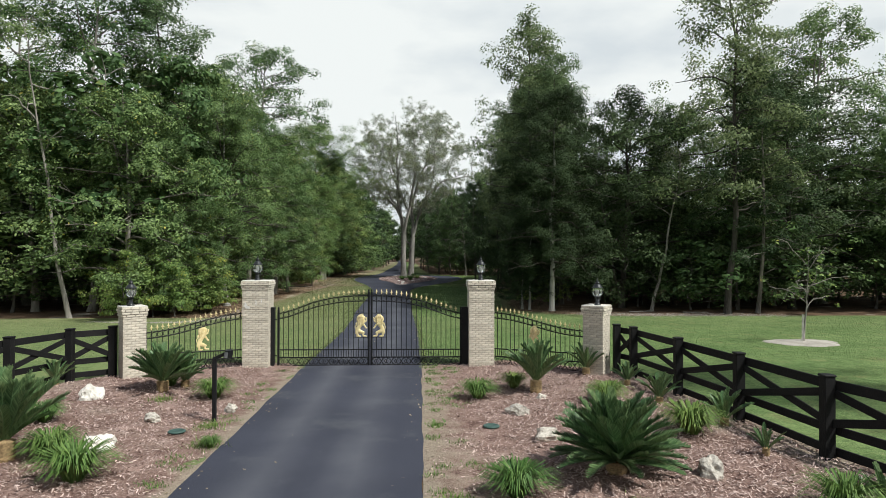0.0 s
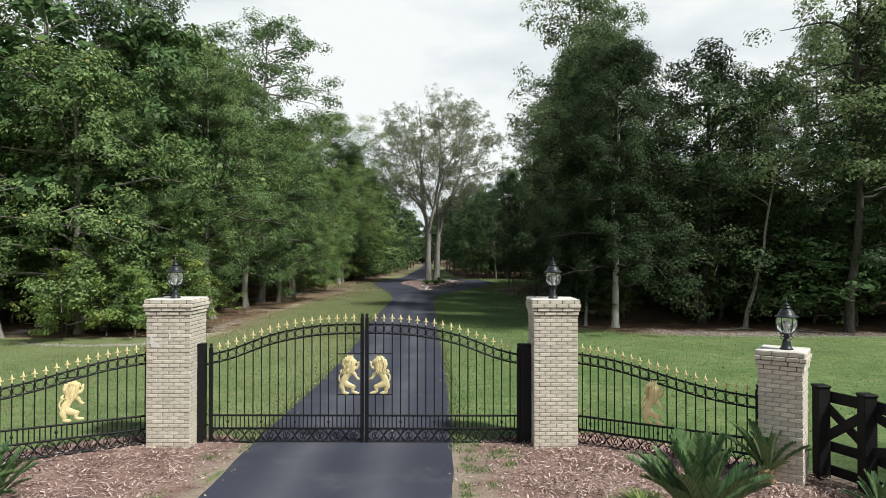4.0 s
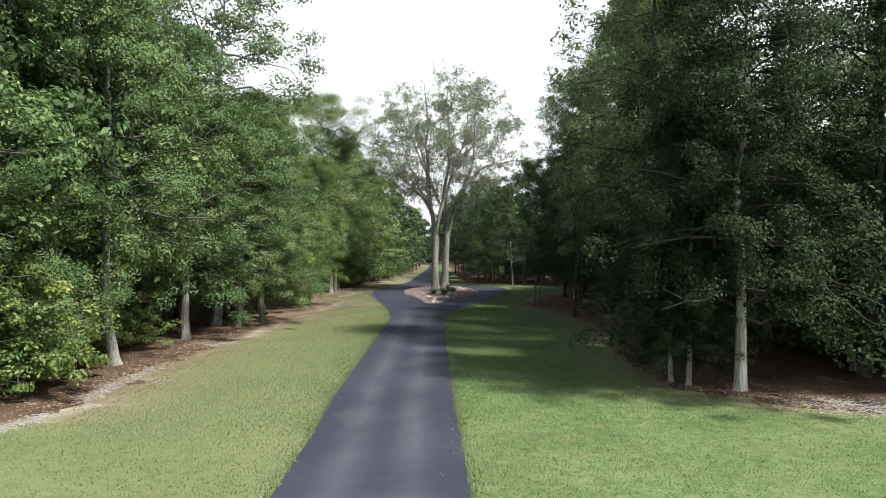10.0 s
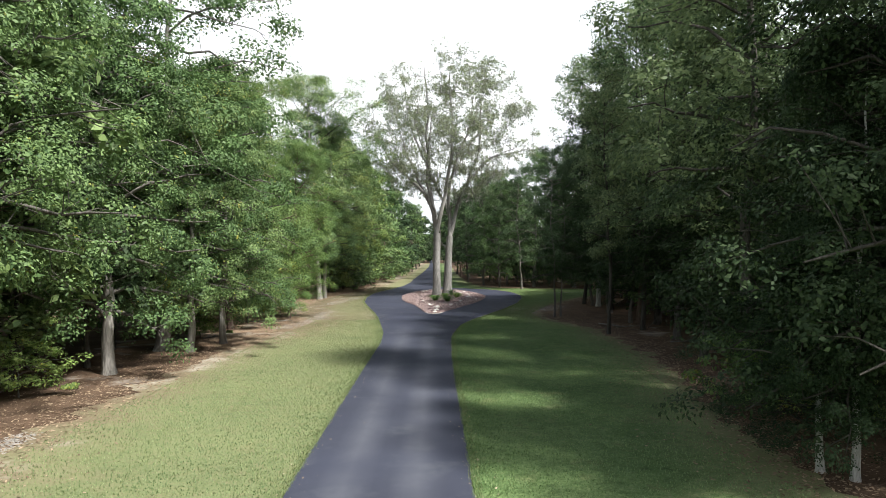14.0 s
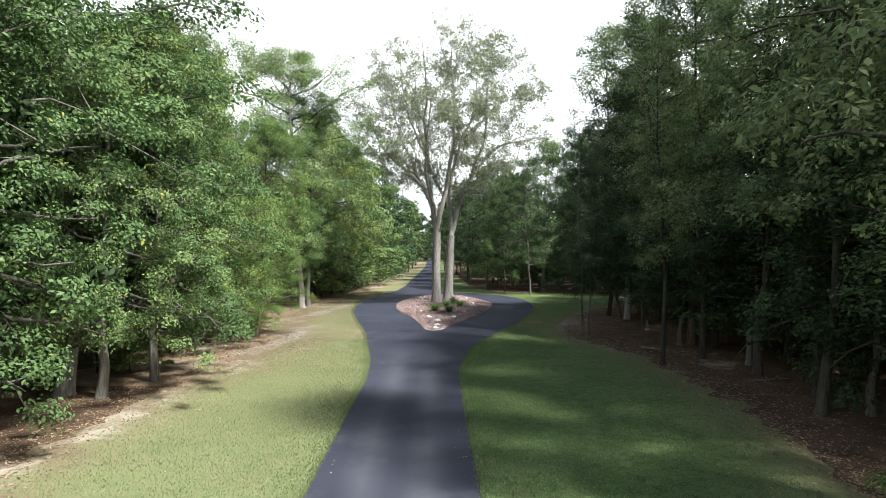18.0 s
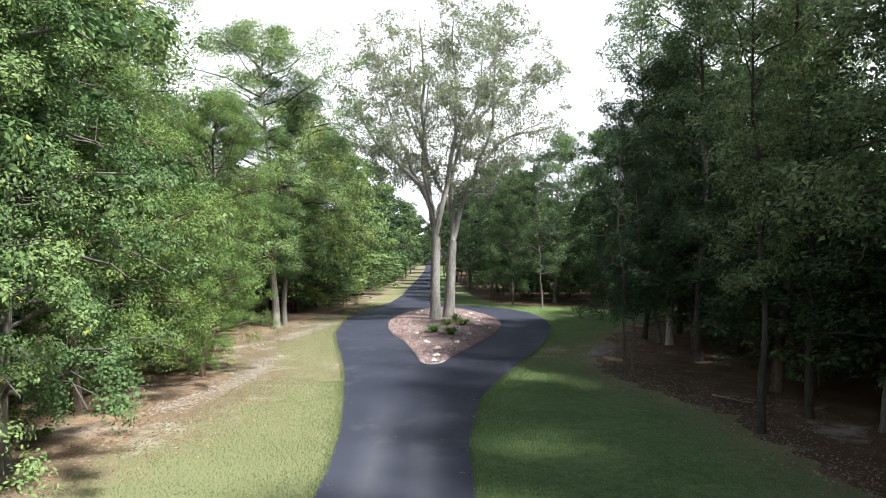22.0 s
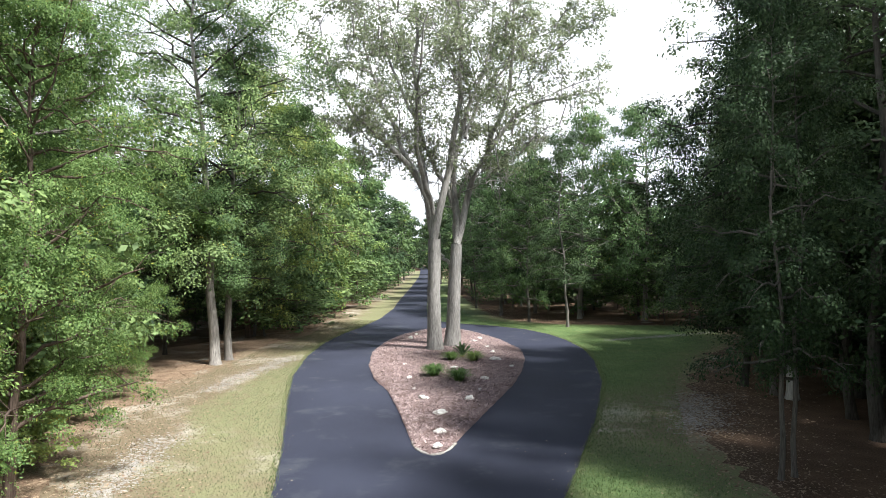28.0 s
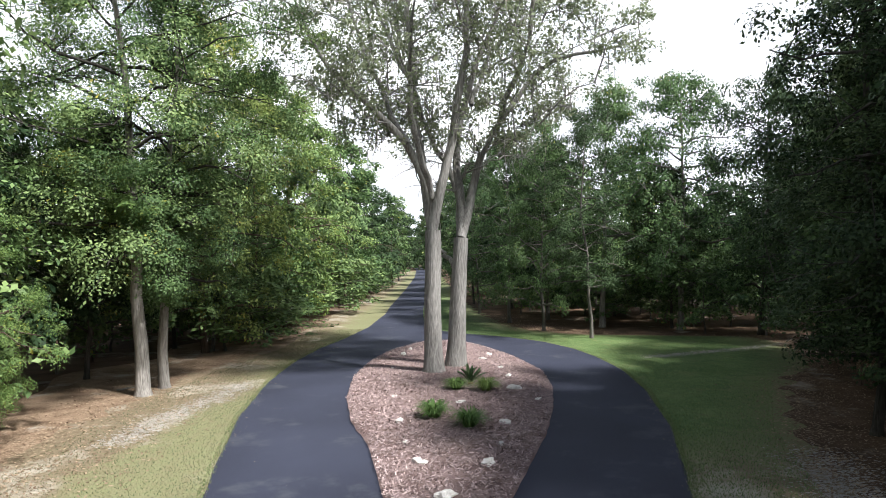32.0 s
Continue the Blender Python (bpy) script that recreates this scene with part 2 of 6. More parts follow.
M_LAWN = lawn_material()
M_FLOOR = material("leaf_litter", (0.06, 0.04, 0.028), (0.175, 0.115, 0.075), 0.8, 22.0, 0.95, 0.8, world_space=True, spot=((0.36, 0.32, 0.27), 0.22, 0.6, 0.7), spec=0.1, depth=0.05)
M_STRAW_FLOOR = material("pine_straw", (0.13, 0.082, 0.052), (0.36, 0.26, 0.175), 0.9, 20.0, 0.95, 0.8, world_space=True, spot=((0.42, 0.37, 0.3), 0.35, 0.56, 0.68), spec=0.1, depth=0.05)
M_ROAD = material("asphalt", (0.02, 0.0222, 0.036), (0.0415, 0.0455, 0.0695), 0.22, 90.0, 0.82, 0.35, world_space=True, spot=((0.085, 0.09, 0.1), 0.5, 0.56, 0.8), spec=0.3, depth=0.008)
def tracked(m, pale):
    """Blend a surface towards a paler one where the attribute 'worn' rises."""
    n, l = m.node_tree.nodes, m.node_tree.links
    b = n["Principled BSDF"]
    old = b.inputs["Base Color"].links[0].from_socket
    at, t, mul, mx = n.new("ShaderNodeAttribute"), n.new("ShaderNodeTexNoise"), n.new("ShaderNodeMath"), n.new("ShaderNodeMixRGB")
    at.attribute_name = "worn"
    t.inputs["Scale"].default_value, t.inputs["Detail"].default_value = 0.6, 6.0
    l.new(n.new("ShaderNodeNewGeometry").outputs["Position"], t.inputs["Vector"])
    mul.operation = "MULTIPLY"
    l.new(at.outputs["Fac"], mul.inputs[0])
    l.new(t.outputs["Fac"], mul.inputs[1])
    mx.inputs["Color2"].default_value = (*pale, 1)
    l.new(mul.outputs[0], mx.inputs["Fac"])
    l.new(old, mx.inputs["Color1"])
    l.new(mx.outputs["Color"], b.inputs["Base Color"])


tracked(M_ROAD, (0.1, 0.103, 0.122))
M_MULCH = material("mulch", (0.12, 0.07, 0.058), (0.36, 0.25, 0.215), 1.6, 24.0, 0.95, 1.0, world_space=True, spot=((0.4, 0.33, 0.27), 0.5, 0.55, 0.8), spec=0.1, depth=0.05)
def bare_edge(m):
    """Blend a surface into tan dirt where the attribute 'bare' rises."""
    n, l = m.node_tree.nodes, m.node_tree.links
    b = n["Principled BSDF"]
    old = b.inputs["Base Color"].links[0].from_socket
    at, t1, t2 = n.new("ShaderNodeAttribute"), n.new("ShaderNodeTexNoise"), n.new("ShaderNodeTexNoise")
    at.attribute_name = "bare"
    pos = n.new("ShaderNodeNewGeometry").outputs["Position"]
    for t, s in ((t1, 1.6), (t2, 14.0)):
        t.inputs["Scale"].default_value, t.inputs["Detail"].default_value, t.inputs["Roughness"].default_value = s, 7.0, 0.7
        l.new(pos, t.inputs["Vector"])
    a, r = n.new("ShaderNodeMath"), n.new("ShaderNodeMapRange")
    l.new(at.outputs["Fac"], a.inputs[0])
    l.new(t1.outputs["Fac"], a.inputs[1])
    r.inputs["From Min"].default_value, r.inputs["From Max"].default_value = 0.9, 1.15
    l.new(a.outputs[0], r.inputs["Value"])
    dirt, mx = n.new("ShaderNodeMixRGB"), n.new("ShaderNodeMixRGB")
    dirt.inputs["Color1"].default_value, dirt.inputs["Color2"].default_value = (0.15, 0.112, 0.08, 1), (0.43, 0.365, 0.29, 1)
    l.new(t2.outputs["Fac"], dirt.inputs["Fac"])
    l.new(r.outputs[0], mx.inputs["Fac"])
    l.new(old, mx.inputs["Color1"])
    l.new(dirt.outputs["Color"], mx.inputs["Color2"])
    l.new(mx.outputs["Color"], b.inputs["Base Color"])


bare_edge(M_MULCH)
M_ISLAND = material("island_mulch", (0.12, 0.076, 0.07), (0.36, 0.262, 0.24), 1.6, 24.0, 0.95, 1.0, world_space=True, spot=((0.3, 0.22, 0.18), 0.5, 0.55, 0.8), spec=0.1, depth=0.05)
M_SAND = material("sand", (0.26, 0.237, 0.208), (0.48, 0.445, 0.4), 1.5, 30.0, 0.95, 0.5, world_space=True, spec=0.1)
M_BRICK = material("cream_brick", (0.46, 0.41, 0.34), (0.67, 0.615, 0.525), 9.0, 70.0, 0.85, 0.4, vary=0.13, spec=0.2, depth=0.004)
M_MORTAR = material("mortar", (0.32, 0.285, 0.235), (0.48, 0.435, 0.365), 12.0, 90.0, 0.95, 0.5, spec=0.1, depth=0.004)
M_DARK_MORTAR = material("dark_mortar", (0.035, 0.032, 0.028), (0.12, 0.1, 0.085), 9.0, 60.0, 0.95, 0.5, spec=0.1, depth=0.004)
M_CAP = material("cement_cap", (0.5, 0.47, 0.42), (0.74, 0.72, 0.67), 5.0, 50.0, 0.85, 0.3, spot=((0.3, 0.27, 0.22), 3.0, 0.58, 0.75), spec=0.2)
M_STAIN = material("lime_stain", (0.6, 0.58, 0.56), (0.8, 0.78, 0.76), 14.0, 90.0, 0.9, 0.1)
M_IRON = material("black_iron", (0.007, 0.007, 0.008), (0.014, 0.014, 0.016), 10.0, 80.0, 0.5, 0.1, spec=0.25)
M_FENCE = material("black_fence_paint", (0.006, 0.006, 0.007), (0.014, 0.0135, 0.0135), 3.0, 40.0, 0.65, 0.4, spec=0.2, vary=0.2)
M_GOLD = material("gold_paint", (0.72, 0.58, 0.27), (0.92, 0.8, 0.48), 8.0, 50.0, 0.42, 0.3, metal=0.15)
M_LAMP = material("lamp_metal", (0.012, 0.014, 0.016), (0.028, 0.03, 0.034), 10.0, 60.0, 0.4, 0.1)
M_BULB = material("bulb", (0.75, 0.74, 0.7), (0.85, 0.84, 0.8), 5.0, 30.0, 0.3, 0.0)
M_GLASS = bpy.data.materials.new("lamp_glass")
M_GLASS.use_nodes = True
gb = M_GLASS.node_tree.nodes["Principled BSDF"]
gb.inputs["Transmission Weight"].default_value, gb.inputs["Roughness"].default_value, gb.inputs["IOR"].default_value = 0.86, 0.06, 1.45
gb.inputs["Base Color"].default_value = (0.8, 0.83, 0.83, 1)
M_ROCK = material("limestone", (0.3, 0.27, 0.23), (0.66, 0.62, 0.56), 5.0, 26.0, 0.9, 0.9, spot=((0.15, 0.12, 0.09), 4.0, 0.5, 0.7), vary=0.25, spec=0.2)
M_DARK_BARK = material("dark_bark", (0.035, 0.031, 0.026), (0.11, 0.1, 0.088), 3.0, 22.0, 0.95, 1.0, vary=0.2, spec=0.1, depth=0.04, grain=0.16)
M_LIME = material("white_limestone", (0.52, 0.49, 0.44), (0.86, 0.83, 0.78), 5.0, 26.0, 0.9, 0.9, spot=((0.25, 0.21, 0.16), 4.0, 0.56, 0.74), vary=0.15, spec=0.2)
M_BARK = material("grey_bark", (0.07, 0.063, 0.055), (0.21, 0.19, 0.17), 3.0, 22.0, 0.95, 1.0, vary=0.2, spec=0.15, depth=0.04, grain=0.16)
M_PALE_BARK = material("pale_bark", (0.13, 0.118, 0.105), (0.36, 0.335, 0.3), 2.4, 18.0, 0.95, 1.0, spot=((0.14, 0.12, 0.1), 2.2, 0.54, 0.72), vary=0.1, spec=0.15, depth=0.04, grain=0.16)
M_GREY_BARK = material("pale_grey_bark", (0.15, 0.141, 0.127), (0.385, 0.365, 0.335), 2.4, 18.0, 0.95, 1.0, spot=((0.12, 0.11, 0.095), 2.2, 0.54, 0.72), vary=0.1, spec=0.15, depth=0.04, grain=0.16)
M_LICHEN_BARK = material("lichen_pale_bark", (0.28, 0.272, 0.25), (0.6, 0.585, 0.545), 2.4, 18.0, 0.95, 1.0, spot=((0.16, 0.15, 0.125), 2.6, 0.54, 0.72), vary=0.1, spec=0.15, depth=0.04, grain=0.16)
M_PINE_BARK = material("brown_bark", (0.06, 0.045, 0.036), (0.19, 0.14, 0.11), 4.0, 20.0, 0.95, 1.0, vary=0.2, spec=0.1, depth=0.04, grain=0.16)
M_STEM = material("palm_stem", (0.16, 0.11, 0.06), (0.42, 0.3, 0.16), 12.0, 40.0, 0.9, 0.8, spec=0.2)
M_PLASTIC = material("green_lid", (0.035, 0.075, 0.065), (0.06, 0.11, 0.095), 6.0, 40.0, 0.5, 0.1)
M_PANEL = material("keypad_face", (0.2, 0.21, 0.22), (0.32, 0.33, 0.34), 6.0, 60.0, 0.4, 0.1)
M_CHIP = chip_material("wood_chips", (0.09, 0.045, 0.036), (0.68, 0.53, 0.48))
M_BARK_CHIP = chip_material("bark_chips", (0.07, 0.04, 0.036), (0.62, 0.48, 0.45))
M_STRAW = chip_material("straw_and_leaves", (0.115, 0.072, 0.045), (0.4, 0.3, 0.2))
M_PALE_LEAF = chip_material("fallen_leaves", (0.2, 0.15, 0.09), (0.5, 0.42, 0.3))
M_BLADE = leaf_material("grass_blades", (0.08, 0.125, 0.04), (0.31, 0.33, 0.155), 0.25, 0.0)
M_LUSH_BLADE = leaf_material("lush_grass_blades", (0.07, 0.127, 0.039), (0.245, 0.315, 0.128), 0.25, 0.0)
M_DRY_BLADE = leaf_material("dry_grass_blades", (0.06, 0.078, 0.033), (0.205, 0.19, 0.1), 0.2, 0.0)
L_OAK = leaf_material("oak_leaves", (0.036, 0.076, 0.026), (0.194, 0.288, 0.103), 0.27, vary=0.28, turning=0.02)
# Leaf greens of the right-hand and inner woods, darkened to paint in their shade.
L_SHADED = leaf_material("shade_darkened_leaves", (0.015, 0.032, 0.014), (0.078, 0.118, 0.05), 0.24, spec=0.12)
# The same for the near right-hand oaks: shade put into the leaf colour.
L_SHADED_OAK = leaf_material("shade_darkened_oak_leaves", (0.012, 0.026, 0.012), (0.064, 0.092, 0.039), 0.24, spec=0.1)
# Paler leaf green for the tall crowns, with sun on them painted in.
L_SUN_TONED = leaf_material("sun_toned_top_leaves", (0.044, 0.078, 0.034), (0.232, 0.305, 0.142), 0.5)
L_BRIGHT = leaf_material("bright_leaves", (0.075, 0.136, 0.036), (0.325, 0.42, 0.128), 0.36, vary=0.24, turning=0.05)
L_GREY = leaf_material("grey_green_leaves", (0.12, 0.145, 0.08), (0.34, 0.375, 0.225), 0.5)
L_PINE = leaf_material("pine_needles", (0.047, 0.095, 0.034), (0.170, 0.264, 0.093), 0.2)
L_CYCAD = leaf_material("cycad_leaflets", (0.05, 0.105, 0.04), (0.19, 0.28, 0.125), 0.12, 0.1, 0.3)
L_TUFT = leaf_material("lily_turf_blades", (0.05, 0.115, 0.024), (0.2, 0.29, 0.08), 0.2, 0.15)
L_MOSS = leaf_material("hanging_moss", (0.14, 0.14, 0.11), (0.26, 0.25, 0.2), 0.2, 0.1)


# ---- building helpers ----
def mesh_np(name, verts, faces, mat, smooth=False):
    """A mesh from an (n, 3) array and an (m, k) array or list of faces."""
    me = bpy.data.meshes.new(name)
    verts = np.asarray(verts, np.float32)
    if isinstance(faces, np.ndarray):
        m, k = faces.shape
        me.vertices.add(len(verts))
        me.vertices.foreach_set("co", verts.ravel())
        me.loops.add(m * k)
        me.loops.foreach_set("vertex_index", faces.ravel().astype(np.int32))
        me.polygons.add(m)
        me.polygons.foreach_set("loop_start", np.arange(0, m * k, k, dtype=np.int32))
        me.update(calc_edges=True)
    else:
        me.from_pydata(verts.tolist(), [], faces)
    if smooth:
        me.polygons.foreach_set("use_smooth", np.ones(len(me.polygons), bool))
    me.materials.append(mat)
    return me


def part_np(name, me, parent=None, m=None, label=""):
    ob = new(name, me)
    if parent:
        ob.parent = parent
    if m is not None:
        ob.matrix_basis = m
    return tagged(ob, label)


def part(name, bm, mat, parent=None, label="", m=None, smooth=False):
    """Links a bmesh as one mesh object under a thing."""
    me = bpy.data.meshes.new(name)
    if smooth:
        for f in bm.faces:
            f.smooth = True
    bm.to_mesh(me)
    bm.free()
    me.materials.append(mat)
    return part_np(name, me, parent, m, label)


def box(bm, x0, x1, y0, y1, z0, z1, bevel=0.0):
    r = bmesh.ops.create_cube(bm, size=1.0, matrix=Matrix.LocRotScale(((x0 + x1) / 2, (y0 + y1) / 2, (z0 + z1) / 2), None, (x1 - x0, y1 - y0, z1 - z0)))
    if bevel:
        edges = list({e for v in r["verts"] for e in v.link_edges})
        bmesh.ops.bevel(bm, geom=edges, offset=bevel, segments=1, affect="EDGES")
    return bm


def tube_np(path, radii, sides=6):
    """Rings round a path: vertices and quads."""
    path, radii = np.asarray(path, float), np.asarray(radii, float)
    d = np.gradient(path, axis=0)
    d /= np.linalg.norm(d, axis=1, keepdims=True) + 1e-9
    ref = np.where(np.abs(d[:, 2:3]) > 0.85, [[1.0, 0, 0]], [[0, 0, 1.0]])
    u = np.cross(d, ref)
    u /= np.linalg.norm(u, axis=1, keepdims=True) + 1e-9
    v = np.cross(d, u)
    a = np.linspace(0, 2 * np.pi, sides, endpoint=False)
    ring = path[:, None] + radii[:, None, None] * (np.cos(a)[None, :, None] * u[:, None] + np.sin(a)[None, :, None] * v[:, None])
    n = len(path)
    i, j = np.meshgrid(np.arange(n - 1), np.arange(sides), indexing="ij")
    k = (j + 1) % sides
    faces = np.stack([i * sides + j, i * sides + k, (i + 1) * sides + k, (i + 1) * sides + j], -1).reshape(-1, 4)
    return ring.reshape(-1, 3), faces


class Soup:
    """Gathers pieces of one mesh."""

    def __init__(self):
        self.v, self.f, self.n = [], [], 0

    def add(self, v, f):
        self.v.append(np.asarray(v))
        self.f.append(np.asarray(f) + self.n)
        self.n += len(v)
        return self

    def tube(self, path, radii, sides=6):
        return self.add(*tube_np(path, radii, sides))

    def mesh(self, name, mat, smooth=True):
        return mesh_np(name, np.concatenate(self.v), np.concatenate(self.f), mat, smooth)


def lathe(profile, sides=16):
    """Turns a profile of (radius, height) round the z axis."""
    p = np.array(profile, float)
    return tube_lathe(p, sides)


def tube_lathe(p, sides):
    a = np.linspace(0, 2 * np.pi, sides, endpoint=False)
    v = np.stack([p[:, None, 0] * np.cos(a), p[:, None, 0] * np.sin(a), p[:, None, 1] + 0 * a], -1).reshape(-1, 3)
    i, j = np.meshgrid(np.arange(len(p) - 1), np.arange(sides), indexing="ij")
    k = (j + 1) % sides
    return v, np.stack([i * sides + j, i * sides + k, (i + 1) * sides + k, (i + 1) * sides + j], -1).reshape(-1, 4)


def leaf_clumps(rng, centres, outward, radius, size, flat=0.66, tilt=0.36, slim=0.3):
    """A folded kite for each leaf, set over the upper and outer side of its clump, so that clumps have a lit and a shaded side."""
    n = len(centres)
    u = rng.normal(size=(n, 3)) + outward * 0.6 + [0, 0, 0.55]
    u /= np.linalg.norm(u, axis=1, keepdims=True) + 1e-9
    c = centres + u * radius * rng.uniform(0.25, 1.0, n)[:, None] ** 0.7 * [1, 1, flat]
    nn = u * 0.7 + outward * 0.25 + [0, 0, 0.45] + rng.normal(size=(n, 3)) * tilt
    nn /= np.linalg.norm(nn, axis=1, keepdims=True) + 1e-9
    a = np.cross(nn, rng.normal(size=(n, 3)))
    a /= np.linalg.norm(a, axis=1, keepdims=True) + 1e-9
    b = np.cross(nn, a)
    s = (size * rng.uniform(0.6, 1.35, n))[:, None]
    fold = nn * s * 0.08
    v = np.stack([c - a * s * 0.55, c + b * s * slim + fold, c + a * s * 0.6, c - b * s * slim + fold], 1).reshape(-1, 3)
    return v, np.arange(4 * n).reshape(-1, 4)


def scatter_leaves(rng, centres, spread, size, up=0.9, slim=0.36, flat=0.58):
    """A triangle for each leaf round the given centres."""
    n = len(centres)
    c = centres + rng.normal(size=(n, 3)) * spread * [1, 1, flat]
    a = rng.normal(size=(n, 3)) + [0, 0, -0.25]
    a /= np.linalg.norm(a, axis=1, keepdims=True)
    nn = rng.normal(size=(n, 3)) + [0, 0, up]
    b = np.cross(a, nn)
    b /= np.linalg.norm(b, axis=1, keepdims=True) + 1e-9
    s = (size * rng.uniform(0.6, 1.3, n))[:, None]
    v = np.stack([c - a * s * 0.5 + b * s * slim, c - a * s * 0.5 - b * s * slim, c + a * s * 0.6], 1).reshape(-1, 3)
    return v, np.arange(3 * n).reshape(-1, 3)


# ---- trees ----
def grow(rng, height, base, radius, trunk_r, limbs, subs, leaves, leaf, clump, profile="oak", lean=0.03, rise=0.35, droop=0.25, wobble=0.02, slim=0.3, twig_every=3):
    """Skeleton and leaves of one tree: (wood soup, leaf vertices, leaf faces)."""
    wood = Soup()
    n = 12
    zs = np.linspace(-0.15, height, n)
    walk_xy = np.cumsum(rng.normal(size=(n, 2)) * height * wobble * 0.35, 0)
    walk_xy -= walk_xy[0]
    dirn = rng.normal(size=2) * lean
    path = np.column_stack([walk_xy + dirn * zs[:, None], zs])
    rad = trunk_r * (1 - 0.9 * np.clip(zs / height, 0, 1) ** 0.9)
    rad[0], rad[1] = trunk_r * 1.5, max(rad[1], trunk_r * 0.95)
    zs2 = np.r_[zs[0], 0.25, zs[1:]]
    path2 = np.column_stack([np.interp(zs2, zs, path[:, k]) for k in range(3)])
    wood.tube(path2, np.r_[rad[0], trunk_r * 1.08, rad[1:]], 8)
    tips, size_at = [], []
    for i in range(limbs):
        u = (i + rng.uniform(0.1, 0.9)) / limbs
        z = base + (height - base) * u * 0.97
        if profile == "oak":
            r = radius * (1 - u**2.0) ** 0.62 * (0.72 + 0.28 * min(1, u * 4)) + 0.5
        elif profile == "round":
            r = radius * max(0.12, math.sin(math.pi * min(0.98, 0.12 + 0.83 * u))) ** 0.7 + 0.3
        elif profile == "cone":
            r = radius * (1 - u) ** 0.85 + 0.3
        else:
            r = radius * (0.55 + 0.45 * math.sin(math.pi * u)) * rng.uniform(0.5, 1.1)
        r *= rng.uniform(0.72, 1.18)
        az = i * 2.39996 + rng.uniform(-0.5, 0.5)
        d = np.array([math.cos(az), math.sin(az), 0])
        p0 = np.array([np.interp(z, path[:, 2], path[:, 0]), np.interp(z, path[:, 2], path[:, 1]), z])
        s = np.linspace(0, 1, 6)[:, None]
        bend = np.cumsum(rng.normal(size=(6, 3)) * 0.045 * r, 0)
        bend -= bend[0]
        up = rise * (1.3 if u > 0.6 else 0.7) * r * rng.uniform(0.1, 1.7)
        lp = p0 + d * r * s + np.array([0, 0, 1]) * (up * s - droop * r * s**2.2) + bend
        if lp[:, 2].min() < 0.5:
            lp[:, 2] = np.maximum(lp[:, 2], 0.5)
        lr = trunk_r * 0.36 * (1 - u * 0.6)
        wood.tube(lp, lr * np.linspace(1, 0.16, 6) + 0.008, 4)
        for k in range(subs):
            q = rng.uniform(0.16, 1.0)
            st = np.array([np.interp(q, s[:, 0], lp[:, c]) for c in range(3)])
            dd = d * 0.6 + rng.normal(size=3) * [0.75, 0.75, 0.5] + [0, 0, 0.1]
            ln = r * rng.uniform(0.16, 0.4) + 0.25
            en = st + dd / np.linalg.norm(dd) * ln
            mid = (st + en) / 2 + rng.normal(size=3) * 0.06 * ln
            if k % twig_every == 0:
                wood.tube(np.array([st, mid, en]), np.array([0.3, 0.18, 0.08]) * lr + 0.004, 3)
            for c in (mid * 0.4 + en * 0.6, en):
                tips.append(c)
    tips = np.array(tips)
    axis = np.column_stack([np.interp(tips[:, 2], path[:, 2], path[:, k]) for k in range(2)])
    out = np.column_stack([tips[:, :2] - axis, np.full(len(tips), 0.15)])
    out[:, :2] /= np.linalg.norm(out[:, :2], axis=1, keepdims=True) + 0.4
    weight = rng.uniform(0.25, 1.5, len(tips)) ** 1.1
    pick = rng.choice(len(tips), leaves, p=weight / weight.sum())
    cl = (0.7 + 0.75 * weight / weight.max())[pick][:, None] * clump * 1.1
    lv, lf = leaf_clumps(rng, tips[pick], out[pick], cl, leaf, slim=slim)
    low = lv[:, 2] < 0.3
    lv[low, 2] = 0.3 + rng.uniform(0, 0.3, low.sum())
    return wood, lv, lf


TREES = {}


def tree_kind(key, seed, name, label, bark, leafmat, limb_bark=None, **kw):
    """Builds a kind of tree once, far below the ground plan's use: (thing, height)."""
    rng = np.random.default_rng(seed)
    wood, lv, lf = grow(rng, **kw)
    first = len(wood.v[0])
    trunk = mesh_np("trunk", wood.v[0], wood.f[0], bark, True)
    limbs = mesh_np("branchwork", np.concatenate(wood.v[1:]), np.concatenate(wood.f[1:], axis=0) - first, limb_bark or bark, True)
    TREES[key] = (name, label, trunk, limbs, mesh_np("crown", lv, lf, leafmat), kw["height"])


def plant(key, x, y, scale=1.0, turn=0.0, height=None, group="", width=None):
    """Sets a tree of a kind at a place; height and width stretch it in metres and as a factor."""
    name, label, trunk, limbs, crown, h = TREES[key]
    sz = (height / h) if height else scale
    sx = (width if width else 1.0) * (sz if not height else sz**0.5)
    ob = new(name)
    ob.matrix_basis = Matrix.LocRotScale((x, y, 0), Euler((0, 0, radians(turn))), (sx, sx, sz))
    tagged(ob, label, "tree", group)
    part_np("trunk", trunk, ob)
    part_np("branchwork", limbs, ob)
    part_np("crown", crown, ob)
    return ob


tree_kind("oak1", 11, "oak_tree", "leafy green oak with low hanging boughs at the lawn's edge", M_PALE_BARK, L_OAK, M_BARK, height=15.0, base=2.0, radius=5.0, trunk_r=0.24, limbs=44, subs=7, leaves=26000, leaf=0.18, clump=0.62)
tree_kind("oak2", 12, "oak_tree", "dense mid-green oak with grey trunk on leaf litter", M_BARK, L_OAK, height=16.0, base=1.7, radius=4.8, trunk_r=0.22, limbs=46, subs=7, leaves=26000, leaf=0.18, clump=0.6, rise=0.45)
